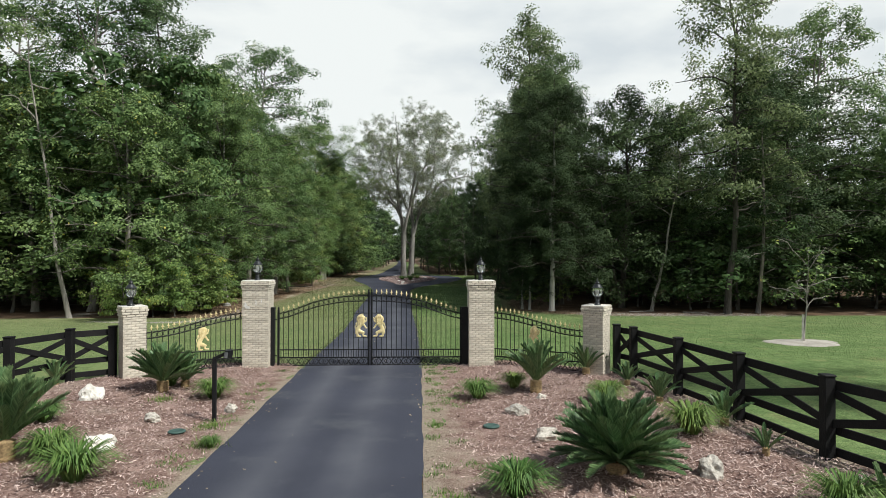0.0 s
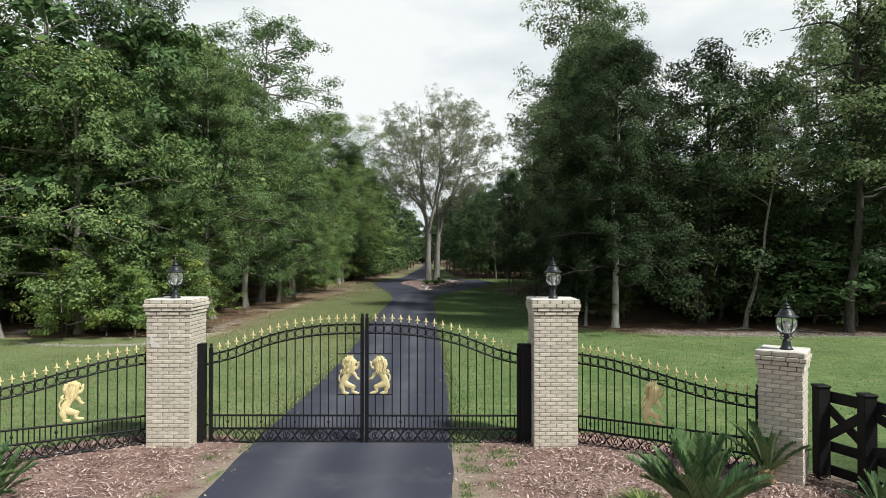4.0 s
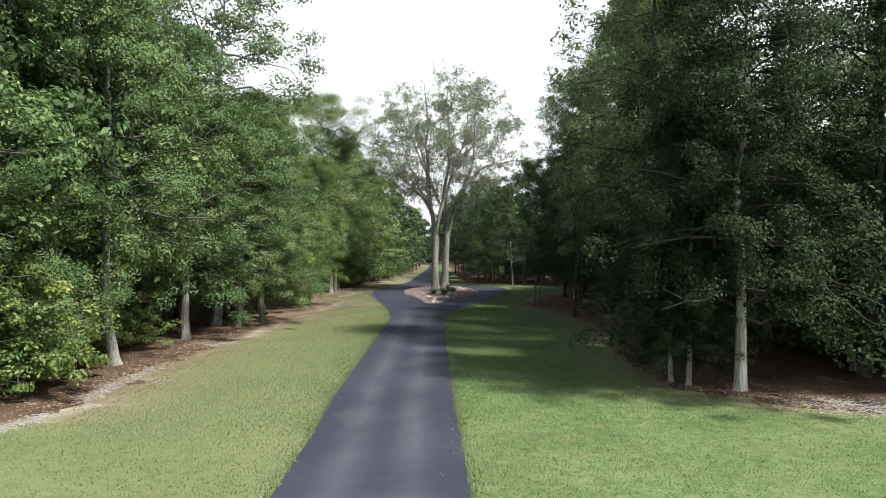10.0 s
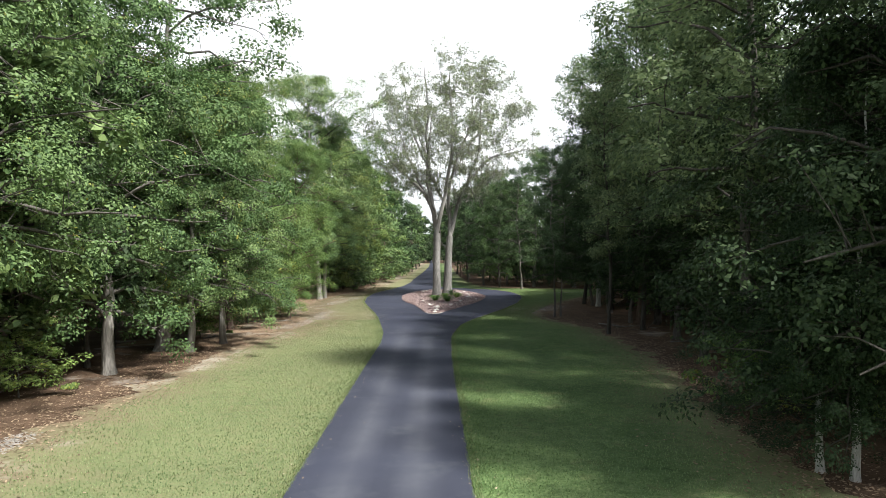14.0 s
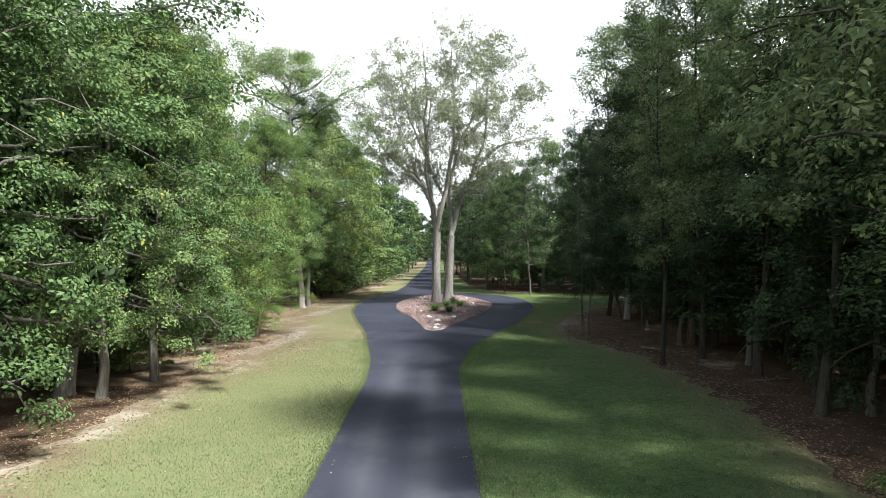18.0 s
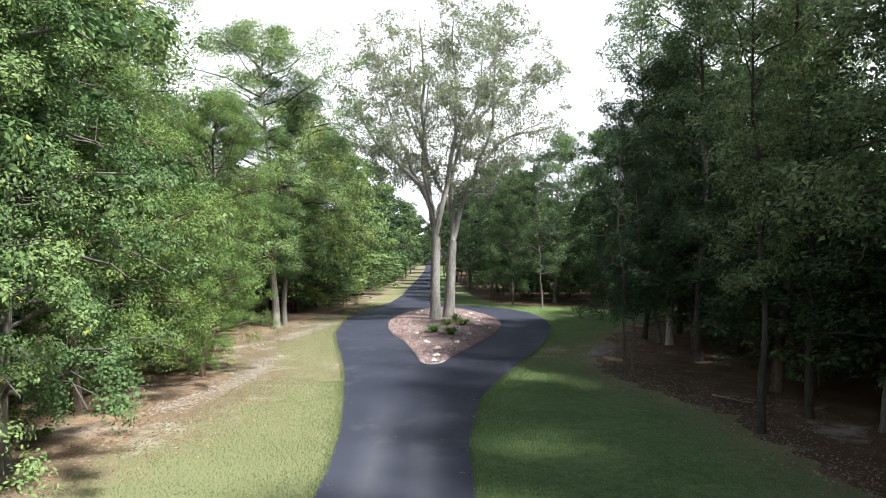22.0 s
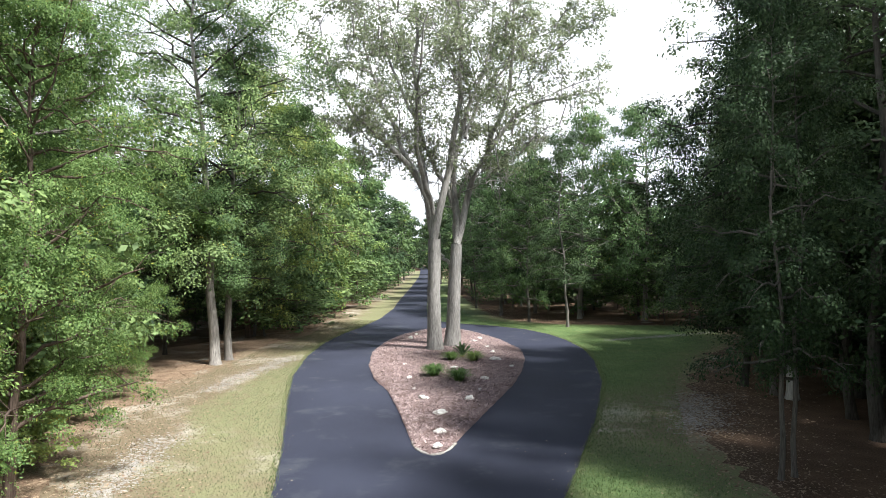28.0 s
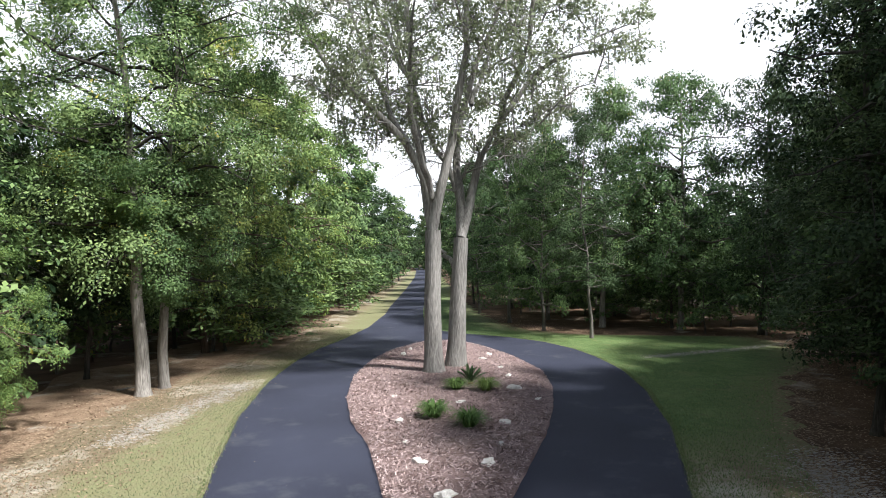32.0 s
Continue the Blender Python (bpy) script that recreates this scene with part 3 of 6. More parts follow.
tree_kind("oak3", 13, "oak_tree", "green oak with shade-darkened leaves and drooping boughs beside the lawn", M_DARK_BARK, L_SHADED, height=15.0, base=1.8, radius=5.2, trunk_r=0.25, limbs=44, subs=7, leaves=24000, leaf=0.185, clump=0.62, droop=0.35)
tree_kind("bright", 14, "sweetgum_tree", "bright yellow-green leafy tree lit by the sun", M_PINE_BARK, L_BRIGHT, height=16.0, base=1.6, radius=4.6, trunk_r=0.2, limbs=46, subs=7, leaves=24000, leaf=0.18, clump=0.58, rise=0.5)
tree_kind("tall1", 15, "tall_oak", "tall oak with a broad uneven crown above the woods", M_PALE_BARK, L_OAK, M_BARK, height=21.0, base=6.0, radius=4.8, trunk_r=0.27, limbs=38, subs=8, leaves=30000, leaf=0.17, clump=0.66, profile="round", rise=0.5)
tree_kind("tall3", 15, "tall_oak", "tall oak with open dark limbs and a pale sunlit crown", M_PALE_BARK, L_OAK, M_DARK_BARK, height=21.0, base=4.6, radius=5.0, trunk_r=0.27, limbs=42, subs=10, leaves=90000, leaf=0.115, clump=0.74, profile="round", rise=0.5, twig_every=2)
tree_kind("tall2", 16, "tall_oak", "tall tree with a narrow crown of sun-toned leaves", M_DARK_BARK, L_SUN_TONED, height=21.0, base=5.5, radius=3.4, trunk_r=0.2, limbs=36, subs=7, leaves=22000, leaf=0.165, clump=0.6, profile="oak", rise=0.5)
tree_kind("slim1", 17, "slim_tree", "slender tree with shade-darkened leaves and a thin grey trunk", M_BARK, L_SHADED, height=14.0, base=3.0, radius=2.8, trunk_r=0.13, limbs=36, subs=5, leaves=24000, leaf=0.11, clump=0.5, rise=0.3)
tree_kind("pine1", 18, "pine_tree", "tall pine with bare trunk and tufted crown", M_PINE_BARK, L_PINE, height=23.0, base=10.0, radius=3.4, trunk_r=0.2, limbs=26, subs=6, leaves=9000, leaf=0.36, clump=0.5, profile="tuft", rise=0.3, slim=0.08)
tree_kind("wood1", 19, "forest_tree", "tree with shade-darkened leaves standing inside the woods", M_BARK, L_SHADED, height=17.0, base=2.6, radius=4.4, trunk_r=0.17, limbs=30, subs=5, leaves=2300, leaf=0.6, clump=0.8, twig_every=99)
tree_kind("wood2", 20, "forest_tree", "leafy tree deep inside the woods", M_PINE_BARK, L_OAK, height=18.0, base=3.4, radius=4.2, trunk_r=0.15, limbs=28, subs=5, leaves=2300, leaf=0.6, clump=0.8, rise=0.5, twig_every=99)
tree_kind("shrub1", 21, "shrub", "low leafy green shrub on leaf litter", M_BARK, L_BRIGHT, height=2.6, base=0.3, radius=1.3, trunk_r=0.03, limbs=16, subs=4, leaves=5200, leaf=0.12, clump=0.3, rise=0.7)
tree_kind("shrub2", 22, "understory_tree", "thin young tree under the oaks", M_BARK, L_OAK, height=6.0, base=0.8, radius=2.0, trunk_r=0.06, limbs=24, subs=4, leaves=2200, leaf=0.24, clump=0.42, rise=0.5, twig_every=99)
tree_kind("thin1", 61, "tall_tree", "tall thin-crowned tree with sky showing through", M_DARK_BARK, L_SUN_TONED, height=21.0, base=6.0, radius=2.9, trunk_r=0.16, limbs=32, subs=8, leaves=15000, leaf=0.155, clump=0.5, profile="tuft", rise=0.6, twig_every=2)
tree_kind("mid1", 41, "forest_tree", "tree with shade-darkened leaves among the trunks of the woods", M_DARK_BARK, L_SHADED, height=15.0, base=2.2, radius=4.0, trunk_r=0.15, limbs=32, subs=6, leaves=8000, leaf=0.31, clump=0.62, twig_every=4)
tree_kind("mid2", 42, "forest_tree", "leafy tree with a thin trunk in the woods", M_PINE_BARK, L_OAK, height=16.0, base=2.8, radius=3.8, trunk_r=0.13, limbs=30, subs=6, leaves=8000, leaf=0.31, clump=0.62, rise=0.5, twig_every=4)
tree_kind("dead", 43, "dead_tree", "bare pale dead tree with broken limbs", M_PALE_BARK, L_GREY, height=13.0, base=7.0, radius=1.4, trunk_r=0.12, limbs=7, subs=3, leaves=40, leaf=0.1, clump=0.2, rise=0.9, lean=0.08, twig_every=1)
tree_kind("oak5", 53, "oak_tree", "leafy green oak with fine leaves over leaf litter", M_PALE_BARK, L_OAK, M_BARK, height=15.0, base=1.9, radius=5.0, trunk_r=0.24, limbs=50, subs=8, leaves=72000, leaf=0.115, clump=0.5, twig_every=2)
tree_kind("oak6", 54, "oak_tree", "green oak with a pale grey trunk clear of boughs", M_LICHEN_BARK, L_OAK, M_BARK, height=15.0, base=3.6, radius=4.8, trunk_r=0.24, limbs=58, subs=10, leaves=80000, leaf=0.115, clump=0.5, twig_every=2, droop=0.15)
tree_kind("near1", 51, "sweetgum_tree", "bright yellow-green leafy tree hanging over leaf litter", M_PINE_BARK, L_BRIGHT, height=15.0, base=1.5, radius=4.4, trunk_r=0.2, limbs=56, subs=12, leaves=170000, leaf=0.075, clump=0.46, rise=0.45, twig_every=2)
tree_kind("near3", 55, "oak_tree", "mid-green oak with fine leaves hanging low over leaf litter", M_PALE_BARK, L_OAK, M_BARK, height=15.0, base=1.5, radius=4.4, trunk_r=0.2, limbs=54, subs=12, leaves=140000, leaf=0.085, clump=0.48, rise=0.45, twig_every=2)
tree_kind("near2", 52, "oak_tree", "leafy oak with fine shade-darkened grey-green leaves and low boughs", M_LICHEN_BARK, L_SHADED_OAK, M_DARK_BARK, height=15.0, base=2.3, radius=4.6, trunk_r=0.22, limbs=64, subs=10, leaves=95000, leaf=0.112, clump=0.5, twig_every=2)


# ---- ground, road, lawn ----
def knots(text):
    a = np.array([[float(v) for v in q.split(",")] for q in text.split()])
    return lambda y: np.interp(y, a[:, 0], a[:, 1])


road_left = knots("-120,-3.2 22,-3.12 26,-3.04 30,-3.02 35,-3.16 39.5,-3.44 49,-3.68 54,-3.8 61,-3.92 65,-4.25 68,-4.7 74,-5.6 78,-6.4 83,-7.5 88,-8.45 94,-9.05 99,-9.1 104,-8.7 109,-7.8 115,-7.0 127,-6.6 134,-6.8 176,-7.0 230,-7.6 300,-9.6 420,-15")
road_right = knots("-120,0.65 22,0.62 29.5,0.5 38.3,0.18 46.5,-0.02 50,-0.12 56,-0.27 63,-0.3 66,0.0 68.7,0.3 71,0.9 73,1.5 75,2.2 80,3.9 86,5.6 91.5,6.6 96,6.95 100,6.7 103,6.1 106,4.9 108.5,2.9 110.5,0.2 113,-1.9 118,-2.8 127,-3.1 134,-3.2 176,-3.5 230,-4.2 300,-6.2 420,-11.5")
lawn_left = knots("-120,-70 35.5,-70 36.2,-30 36,-22 35.2,-18 34.2,-14 34.6,-12 36.5,-10.6 40,-10.4 44,-11 56,-11 63,-10.8 71,-10.2 74,-11.5 79,-13.2 88,-13.5 97,-13 104,-11.6 112,-11.5 125,-11.5 150,-11 300,-13.5")
lawn_right = knots("-120,70 36.5,70 37,26 36.6,20 37,13 38.5,9.2 41.5,6.8 47,7.3 52,7.9 56,8.5 67,8.2 72,6.4 76,6.2 80,7.4 86,9.4 93,13 98,17 104,19 107.5,18.5 109.5,8 113,4.6 118,3.4 128,2.2 150,1.2 300,-2.0")


def strip(name, ys, left, right, fracs, z, mat, worn=None, ragged=0.0, seed=3):
    """A ribbon of ground between two edges; worn: a function of column and y for the attribute."""
    rng = np.random.default_rng(seed)
    ys = np.asarray(ys, float)
    l, r = left(ys), right(ys)
    if ragged:
        wob = np.array([noise.noise((0.9 * y, seed, 0)) + 0.6 * noise.noise((3.1 * y, seed, 5)) for y in ys]) * ragged
        l = l + (wob if seed % 2 else 0)
        r = r + (0 if seed % 2 else wob)
    cols = np.array([l + (r - l) * f for f in fracs]).T
    n, k = cols.shape
    v = np.stack([cols, np.repeat(ys[:, None], k, 1), np.full_like(cols, z)], -1).reshape(-1, 3)
    i, j = np.meshgrid(np.arange(n - 1), np.arange(k - 1), indexing="ij")
    f = np.stack([i * k + j, i * k + j + 1, (i + 1) * k + j + 1, (i + 1) * k + j], -1).reshape(-1, 4)
    me = mesh_np(name, v, f, mat)
    if worn is not None:
        at = me.attributes.new("worn", "FLOAT", "POINT")
        at.data.foreach_set("value", np.array([[worn(c, y, abs(r[q] - l[q])) for c in fracs] for q, y in enumerate(ys)], np.float32).ravel())
    return new(name, me)


bm = bmesh.new()
bmesh.ops.create_grid(bm, x_segments=8, y_segments=8, size=1500)
ground = part("ground", bm, M_FLOOR, m=pose(0, 100, 0))
tagged(ground, "woodland floor of brown leaf litter, straw and pale sand", "ground", kind="structure")

ys_lawn = np.r_[-60, -30, np.arange(-10, 140, 0.35), np.arange(140, 300, 2.0)]


def bump(y, a, b, c, d):
    return max(0.0, min(1.0, (y - a) / (b - a), (d - y) / (d - c)))


def worn_left(c, y, w):
    d, e = c * w, (1 - c) * w
    return max(0.0, 0.62 - d * 0.2) + max(0.0, 0.12 - e * 1.2) - 0.16 * bump(y, -500, -400, 26, 38) + 0.42 * bump(y, 60, 76, 97, 108) + 0.4 * bump(y, 96, 108, 400, 500) + 0.12 * bump(y, 28, 38, 74, 80)


STREAK = np.array([(-13.0, 64.0), (-11.6, 67.5), (-10.6, 71.0), (-10.2, 74.5), (-10.4, 78.5), (-11.8, 82.4), (-11.2, 85.0), (-10.9, 88.0), (-10.3, 91.0), (-9.9, 94.0)])


def sandy(c, y, w):
    """Bare sand along the wandering line that cars and feet have worn beside the drive."""
    x, far = road_left(y) - (1 - c) * w, float(np.interp(y, STREAK[:, 1], STREAK[:, 0]))
    deep = 0.55 * math.exp(-(((x - far) / 0.75) ** 2)) + 0.25 * math.exp(-(((x - far + 2.2) / 1.2) ** 2))
    return deep * bump(y, 62, 66, 93, 97) * (0.75 + 0.35 * math.sin(y * 0.9))


def worn_right(c, y, w):
    return worn_left(1 - c, min(y, 62), w) - 0.5 + 0.3 * bump(y, -500, -400, 33, 42) + (1.15 - 0.7 * c) * bump(y, 74, 78.5, 82, 86)


straw_floor = strip("straw_floor", np.arange(60, 112, 0.5), lambda y: lawn_left(y) - 5.5 + 0.8 * np.sin(y * 0.7), lambda y: lawn_left(y) + 1.0, [0, 0.2, 0.4, 0.6, 0.8, 1], 0.007, M_STRAW_FLOOR)
tagged(straw_floor, "tan pine straw and dry leaves under the lawn's edge trees", "straw", kind="structure")
FR = [0, 0.04, 0.1, 0.18, 0.3, 0.5, 0.7, 0.85, 0.94, 0.98, 1]
lawn_l = strip("lawn", ys_lawn, lawn_left, road_left, np.linspace(0, 1, 29), 0.012, M_LAWN, lambda c, y, w: worn_left(c, y, w) + sandy(c, y, w) + 0.12 * bump(y, 48, 60, 66, 78), 0.9, 3)
tagged(lawn_l, "mown green lawn thinning to straw and sand at the woods", "lawn", kind="structure")
lawn_r = strip("lawn", ys_lawn, road_right, lawn_right, FR, 0.012, M_LAWN, worn_right, 0.9, 4)
tagged(lawn_r, "mown green lawn in the shade of the woods", "lawn", kind="structure")
def wheel_tracks(c, y, w):
    """Paler bands that tyres have polished on the single lane."""
    return (math.exp(-(((c - 0.3) / 0.1) ** 2)) + math.exp(-(((c - 0.68) / 0.1) ** 2)) + 0.22) * max(0.0, min(1.0, (70 - y) / 8))


road = strip("road", np.r_[-120, np.arange(-20, 150, 0.4), np.arange(150, 420, 4)], lambda y: road_left(y) + 0.025 * np.sin(y * 2.3) * np.sin(y * 0.9), lambda y: road_right(y) + 0.025 * np.sin(y * 2.7) * np.sin(y * 1.1), [0, 0.06, 0.14, 0.22, 0.3, 0.38, 0.46, 0.54, 0.62, 0.7, 0.78, 0.86, 0.94, 1], 0.03, M_ROAD, wheel_tracks)
tagged(road, "smooth dark asphalt driveway that forks round an island", "driveway", kind="structure")


def rise(x, y):
    """How far the beds before the gate climb away from the drive."""
    d = np.where(np.asarray(x) > -1, np.asarray(x) - 0.6, -3.1 - np.asarray(x))
    s = np.clip((d - 1.0) / 3.6, 0, 1)
    return np.where(np.asarray(y) < 22, 0.14 * s * s * (3 - 2 * s), 0.0)


def mound(name, outline, height, mat, z, label, rings=(1.0, 0.97, 0.9, 0.75, 0.5, 0.2), fine=0.25, rough=0.06, seed=1):
    """A low bed inside an outline (a function of an angle or a list of corners), rising to its middle."""
    o = np.array(outline, float)
    o = np.vstack([o, o[:1]])
    seg = np.r_[0, np.cumsum(np.linalg.norm(np.diff(o, axis=0), axis=1))]
    q = np.arange(0, seg[-1], fine)
    edge = np.column_stack([np.interp(q, seg, o[:, k]) for k in range(2)])
    mid = edge.mean(0)
    n = len(edge)
    v = []
    for k, s in enumerate(rings):
        p = mid + (edge - mid) * s
        wob = np.array([noise.noise((x * 1.4, y * 1.4, seed)) for x, y in p])
        nrm = (edge - mid) / np.linalg.norm(edge - mid, axis=1, keepdims=True)
        p = p + nrm * (wob * rough * s)[:, None]
        v.append(np.column_stack([p, z + height * (1 - s**2) ** 0.5 + wob * (0.03 if k else 0.0) + rise(p[:, 0], p[:, 1])]))
    v.append(np.array([[*mid, z + height + float(rise(*mid))]]))
    f = [[k * n + j, k * n + (j + 1) % n, (k + 1) * n + (j + 1) % n, (k + 1) * n + j] for k in range(len(rings) - 1) for j in range(n)]
    f += [[(len(rings) - 1) * n + j, (len(rings) - 1) * n + (j + 1) % n, len(rings) * n] for j in range(n)]
    v = np.concatenate(v)
    me = mesh_np(name, v, f, mat, True)
    if mid[1] < 22:
        d = np.where(v[:, 0] > -1, (v[:, 0] - 0.6) / 1.9, (-3.1 - v[:, 0]) / 0.9)
        out = np.where(v[:, 0] > -1, np.clip(1 - (8.3 - 0.08 * v[:, 1] - v[:, 0]) / 1.2, 0, 0.6), 0)
        at = me.attributes.new("bare", "FLOAT", "POINT")
        at.data.foreach_set("value", (np.clip(0.72 - 0.62 * d, 0, 1) + out).astype(np.float32))
    ob = new(name, me)
    return tagged(ob, label, "mulch bed", kind="structure"), edge


ISLAND = [(-1.75, 75.9), (-2.25, 76.6), (-3.0, 81), (-3.7, 84.6), (-4.5, 87), (-5.15, 90.5), (-5.45, 95), (-5.1, 99.5), (-4.4, 102.9), (-2.9, 106), (-1.2, 107), (0.2, 105.6), (1.1, 103.7), (2.4, 100.3), (3.2, 96), (3.0, 92.2), (2.4, 88.7), (1.6, 85.4), (0.1, 80.7), (-1.25, 76.4)]
island, _ = mound("island_bed", ISLAND, 0.16, M_ISLAND, 0.036, "tear-shaped island of reddish bark mulch in the driveway", seed=2)
BED_L = [(-3.12, -14), (-3.12, 10), (-3.14, 16), (-3.1, 20.5), (-3.7, 21.2), (-5.4, 21.2), (-7.6, 19.2), (-8.6, 17.9), (-9.8, 16.1), (-12.5, 12.5), (-15, 8), (-16, -14)]
BED_R = [(0.62, -14), (0.62, 10), (0.6, 20.5), (1.7, 21.2), (3.4, 21.2), (5.6, 19.2), (6.75, 18.4), (7.1, 16), (7.5, 13), (8.0, 10), (8.8, 5), (10, -14)]
bed_l, _ = mound("mulch_bed", BED_L, 0.035, M_MULCH, 0.016, "bed of reddish wood chips before the gate", rings=(1.0, 0.98, 0.94, 0.88, 0.8, 0.7, 0.5, 0.2), seed=4, rough=0.05)
bed_r, _ = mound("mulch_bed", BED_R, 0.035, M_MULCH, 0.016, "bed of reddish wood chips along the black fence", rings=(1.0, 0.98, 0.94, 0.88, 0.8, 0.7, 0.5, 0.2), seed=6, rough=0.05)

# ---- the woods ----
EDGE = "trees along the lawn's edge"
def plant_edge(rows):
    """Plants rows of (kind, x, y, height, turn, width)."""
    for key, x, y, h, turn, w in rows:
        plant(key, x, y, turn=turn, height=h, group=EDGE, width=w)


# left side, behind the gate
plant_edge([
    ("oak1", -16.4, 38.0, 13, 20, 0.9),
    ("tall1", -20.0, 41.0, 21.5, 80, 1.0),
    ("near3", -14.7, 40.2, 11, 10, 0.95),
    ("tall2", -17.4, 44.0, 21.5, 30, 1.05),
    ("dead", -19.0, 36.5, 17, 0, 1.0),
    ("dead", -15.95, 39.2, 15.5, 60, 1.0),
    ("oak1", -23.4, 40.8, 14, 0, 1.0),
    ("oak2", -29.0, 39.0, 16, 120, 1.0),
])
# right side, behind the gate
plant_edge([
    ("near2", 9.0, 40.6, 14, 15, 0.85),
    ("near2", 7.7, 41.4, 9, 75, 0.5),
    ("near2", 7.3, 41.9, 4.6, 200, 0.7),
    # Unseen tree before the gate, added to shade the right-hand bed.
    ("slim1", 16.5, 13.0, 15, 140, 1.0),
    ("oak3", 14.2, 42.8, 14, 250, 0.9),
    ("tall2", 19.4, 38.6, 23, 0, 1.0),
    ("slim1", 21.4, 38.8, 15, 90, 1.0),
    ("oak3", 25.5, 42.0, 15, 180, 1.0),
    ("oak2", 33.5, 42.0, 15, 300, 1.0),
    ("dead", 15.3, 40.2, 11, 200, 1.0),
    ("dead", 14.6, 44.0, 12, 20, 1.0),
])
# left side, along the lawns
plant_edge([
    ("oak6", -12.85, 45.1, 14.5, 140, 0.88),
    ("oak5", -13.3, 52.7, 15.5, 200, 0.92),
    ("oak5", -12.5, 58.2, 12.5, 60, 0.8),
    ("tall1", -14.0, 58.6, 21.5, 60, 1.1),
    ("oak5", -11.9, 60.9, 12.5, 310, 0.8),
    ("tall2", -16.0, 51.0, 18.5, 10, 0.9),
    ("near1", -13.7, 67.2, 16, 90, 0.9),
    ("tall1", -27.0, 46.0, 21, 240, 1.0),
])
# right side, along the lawns
plant_edge([
    ("tall2", 8.9, 48.0, 21.5, 100, 1.0),
    ("tall2", 11.8, 52.5, 19, 200, 1.0),
    ("tall2", 11.8, 58.5, 20, 25, 1.0),
    ("thin1", 8.4, 64.2, 15, 110, 0.8),
    ("tall2", 11.4, 62.0, 21, 10, 0.95),
    ("thin1", 10.8, 66.0, 20, 100, 0.9),
    ("tall2", 10.4, 56.0, 19, 310, 0.9),
    ("thin1", 10.2, 45.0, 18, 70, 0.8),
    ("oak3", 13.2, 55.5, 13, 160, 0.8),
    ("oak3", 12.9, 60.6, 13, 280, 0.8),
    ("tall1", 30.5, 46.5, 21, 40, 1.0),
])
# left side, by the fork
plant_edge([
    ("near1", -11.7, 73.1, 12.5, 250, 0.72),
    ("near1", -15.3, 82.8, 9.5, 130, 0.72),
    ("shrub1", -14.4, 79.4, 1.7, 40, 1.1),
    ("shrub1", -15.4, 78.4, 1.9, 160, 1.2),
    ("oak1", -16.5, 75.0, 17, 45, 1.0),
    ("oak2", -19.0, 83.5, 15.5, 20, 0.95),
    ("slim1", -18.6, 92.2, 11, 20, 0.9),
    ("tall2", -19.5, 88.0, 16, 140, 0.9),
])
twin = plant("tall3", -13.35, 91.6, turn=170, height=22, group=EDGE, width=1.0)
twin_b = plant("tall3", -13.15, 93.1, turn=300, height=18, group=EDGE, width=0.85)


def bough(thing, start, end, spread, leaves, seed, mat):
    """A leafy low bough of a tree, given in the plan's coordinates."""
    r = np.random.default_rng(seed)
    a, b = np.array(start, float), np.array(end, float)
    t = np.linspace(0, 1, 7)[:, None]
    limb = a + (b - a) * t + np.array([0, 0, 0.25]) * np.sin(t * 3.1) + r.normal(size=(7, 3)) * 0.05 * t
    wood = Soup().tube(limb, np.linspace(0.06, 0.012, 7), 5)
    tips = []
    for _ in range(34):
        st = limb[r.integers(2, 7)]
        en = st + r.normal(size=3) * spread * [1, 1, 0.5]
        wood.tube([st, (st + en) / 2 + [0, 0, 0.06], en], [0.012, 0.008, 0.004], 3)
        tips += [(st + en) / 2, en]
    tips = np.array(tips)
    pick = r.integers(0, len(tips), leaves)
    out = np.tile((b - a) / np.linalg.norm(b - a), (leaves, 1))
    v, f = leaf_clumps(r, tips[pick], out, 0.34 * r.uniform(0.7, 1.3, len(tips))[pick][:, None], 0.12)
    inv = np.array(thing.matrix_basis.inverted())
    wood.v = [q @ inv[:3, :3].T + inv[:3, 3] for q in wood.v]
    limb_ob = part_np("bough", wood.mesh("bough", M_BARK), thing)
    part_np("leaves", mesh_np("leaves", v @ inv[:3, :3].T + inv[:3, 3], f, mat), limb_ob, label="sunlit yellow-green leaves")


# The first two boughs take a brighter leaf colour that stands in for sunlight.
bough(twin, (-13.4, 92.3, 6.4), (-13.2, 89.8, 7.4), 0.85, 6000, 3, L_BRIGHT)
bough(twin, (-13.4, 92.3, 8.0), (-15.2, 90.4, 9.2), 0.8, 4000, 5, L_BRIGHT)
bough(twin_b, (-13.4, 93.8, 2.9), (-12.8, 92.6, 4.0), 0.55, 2600, 4, L_OAK)
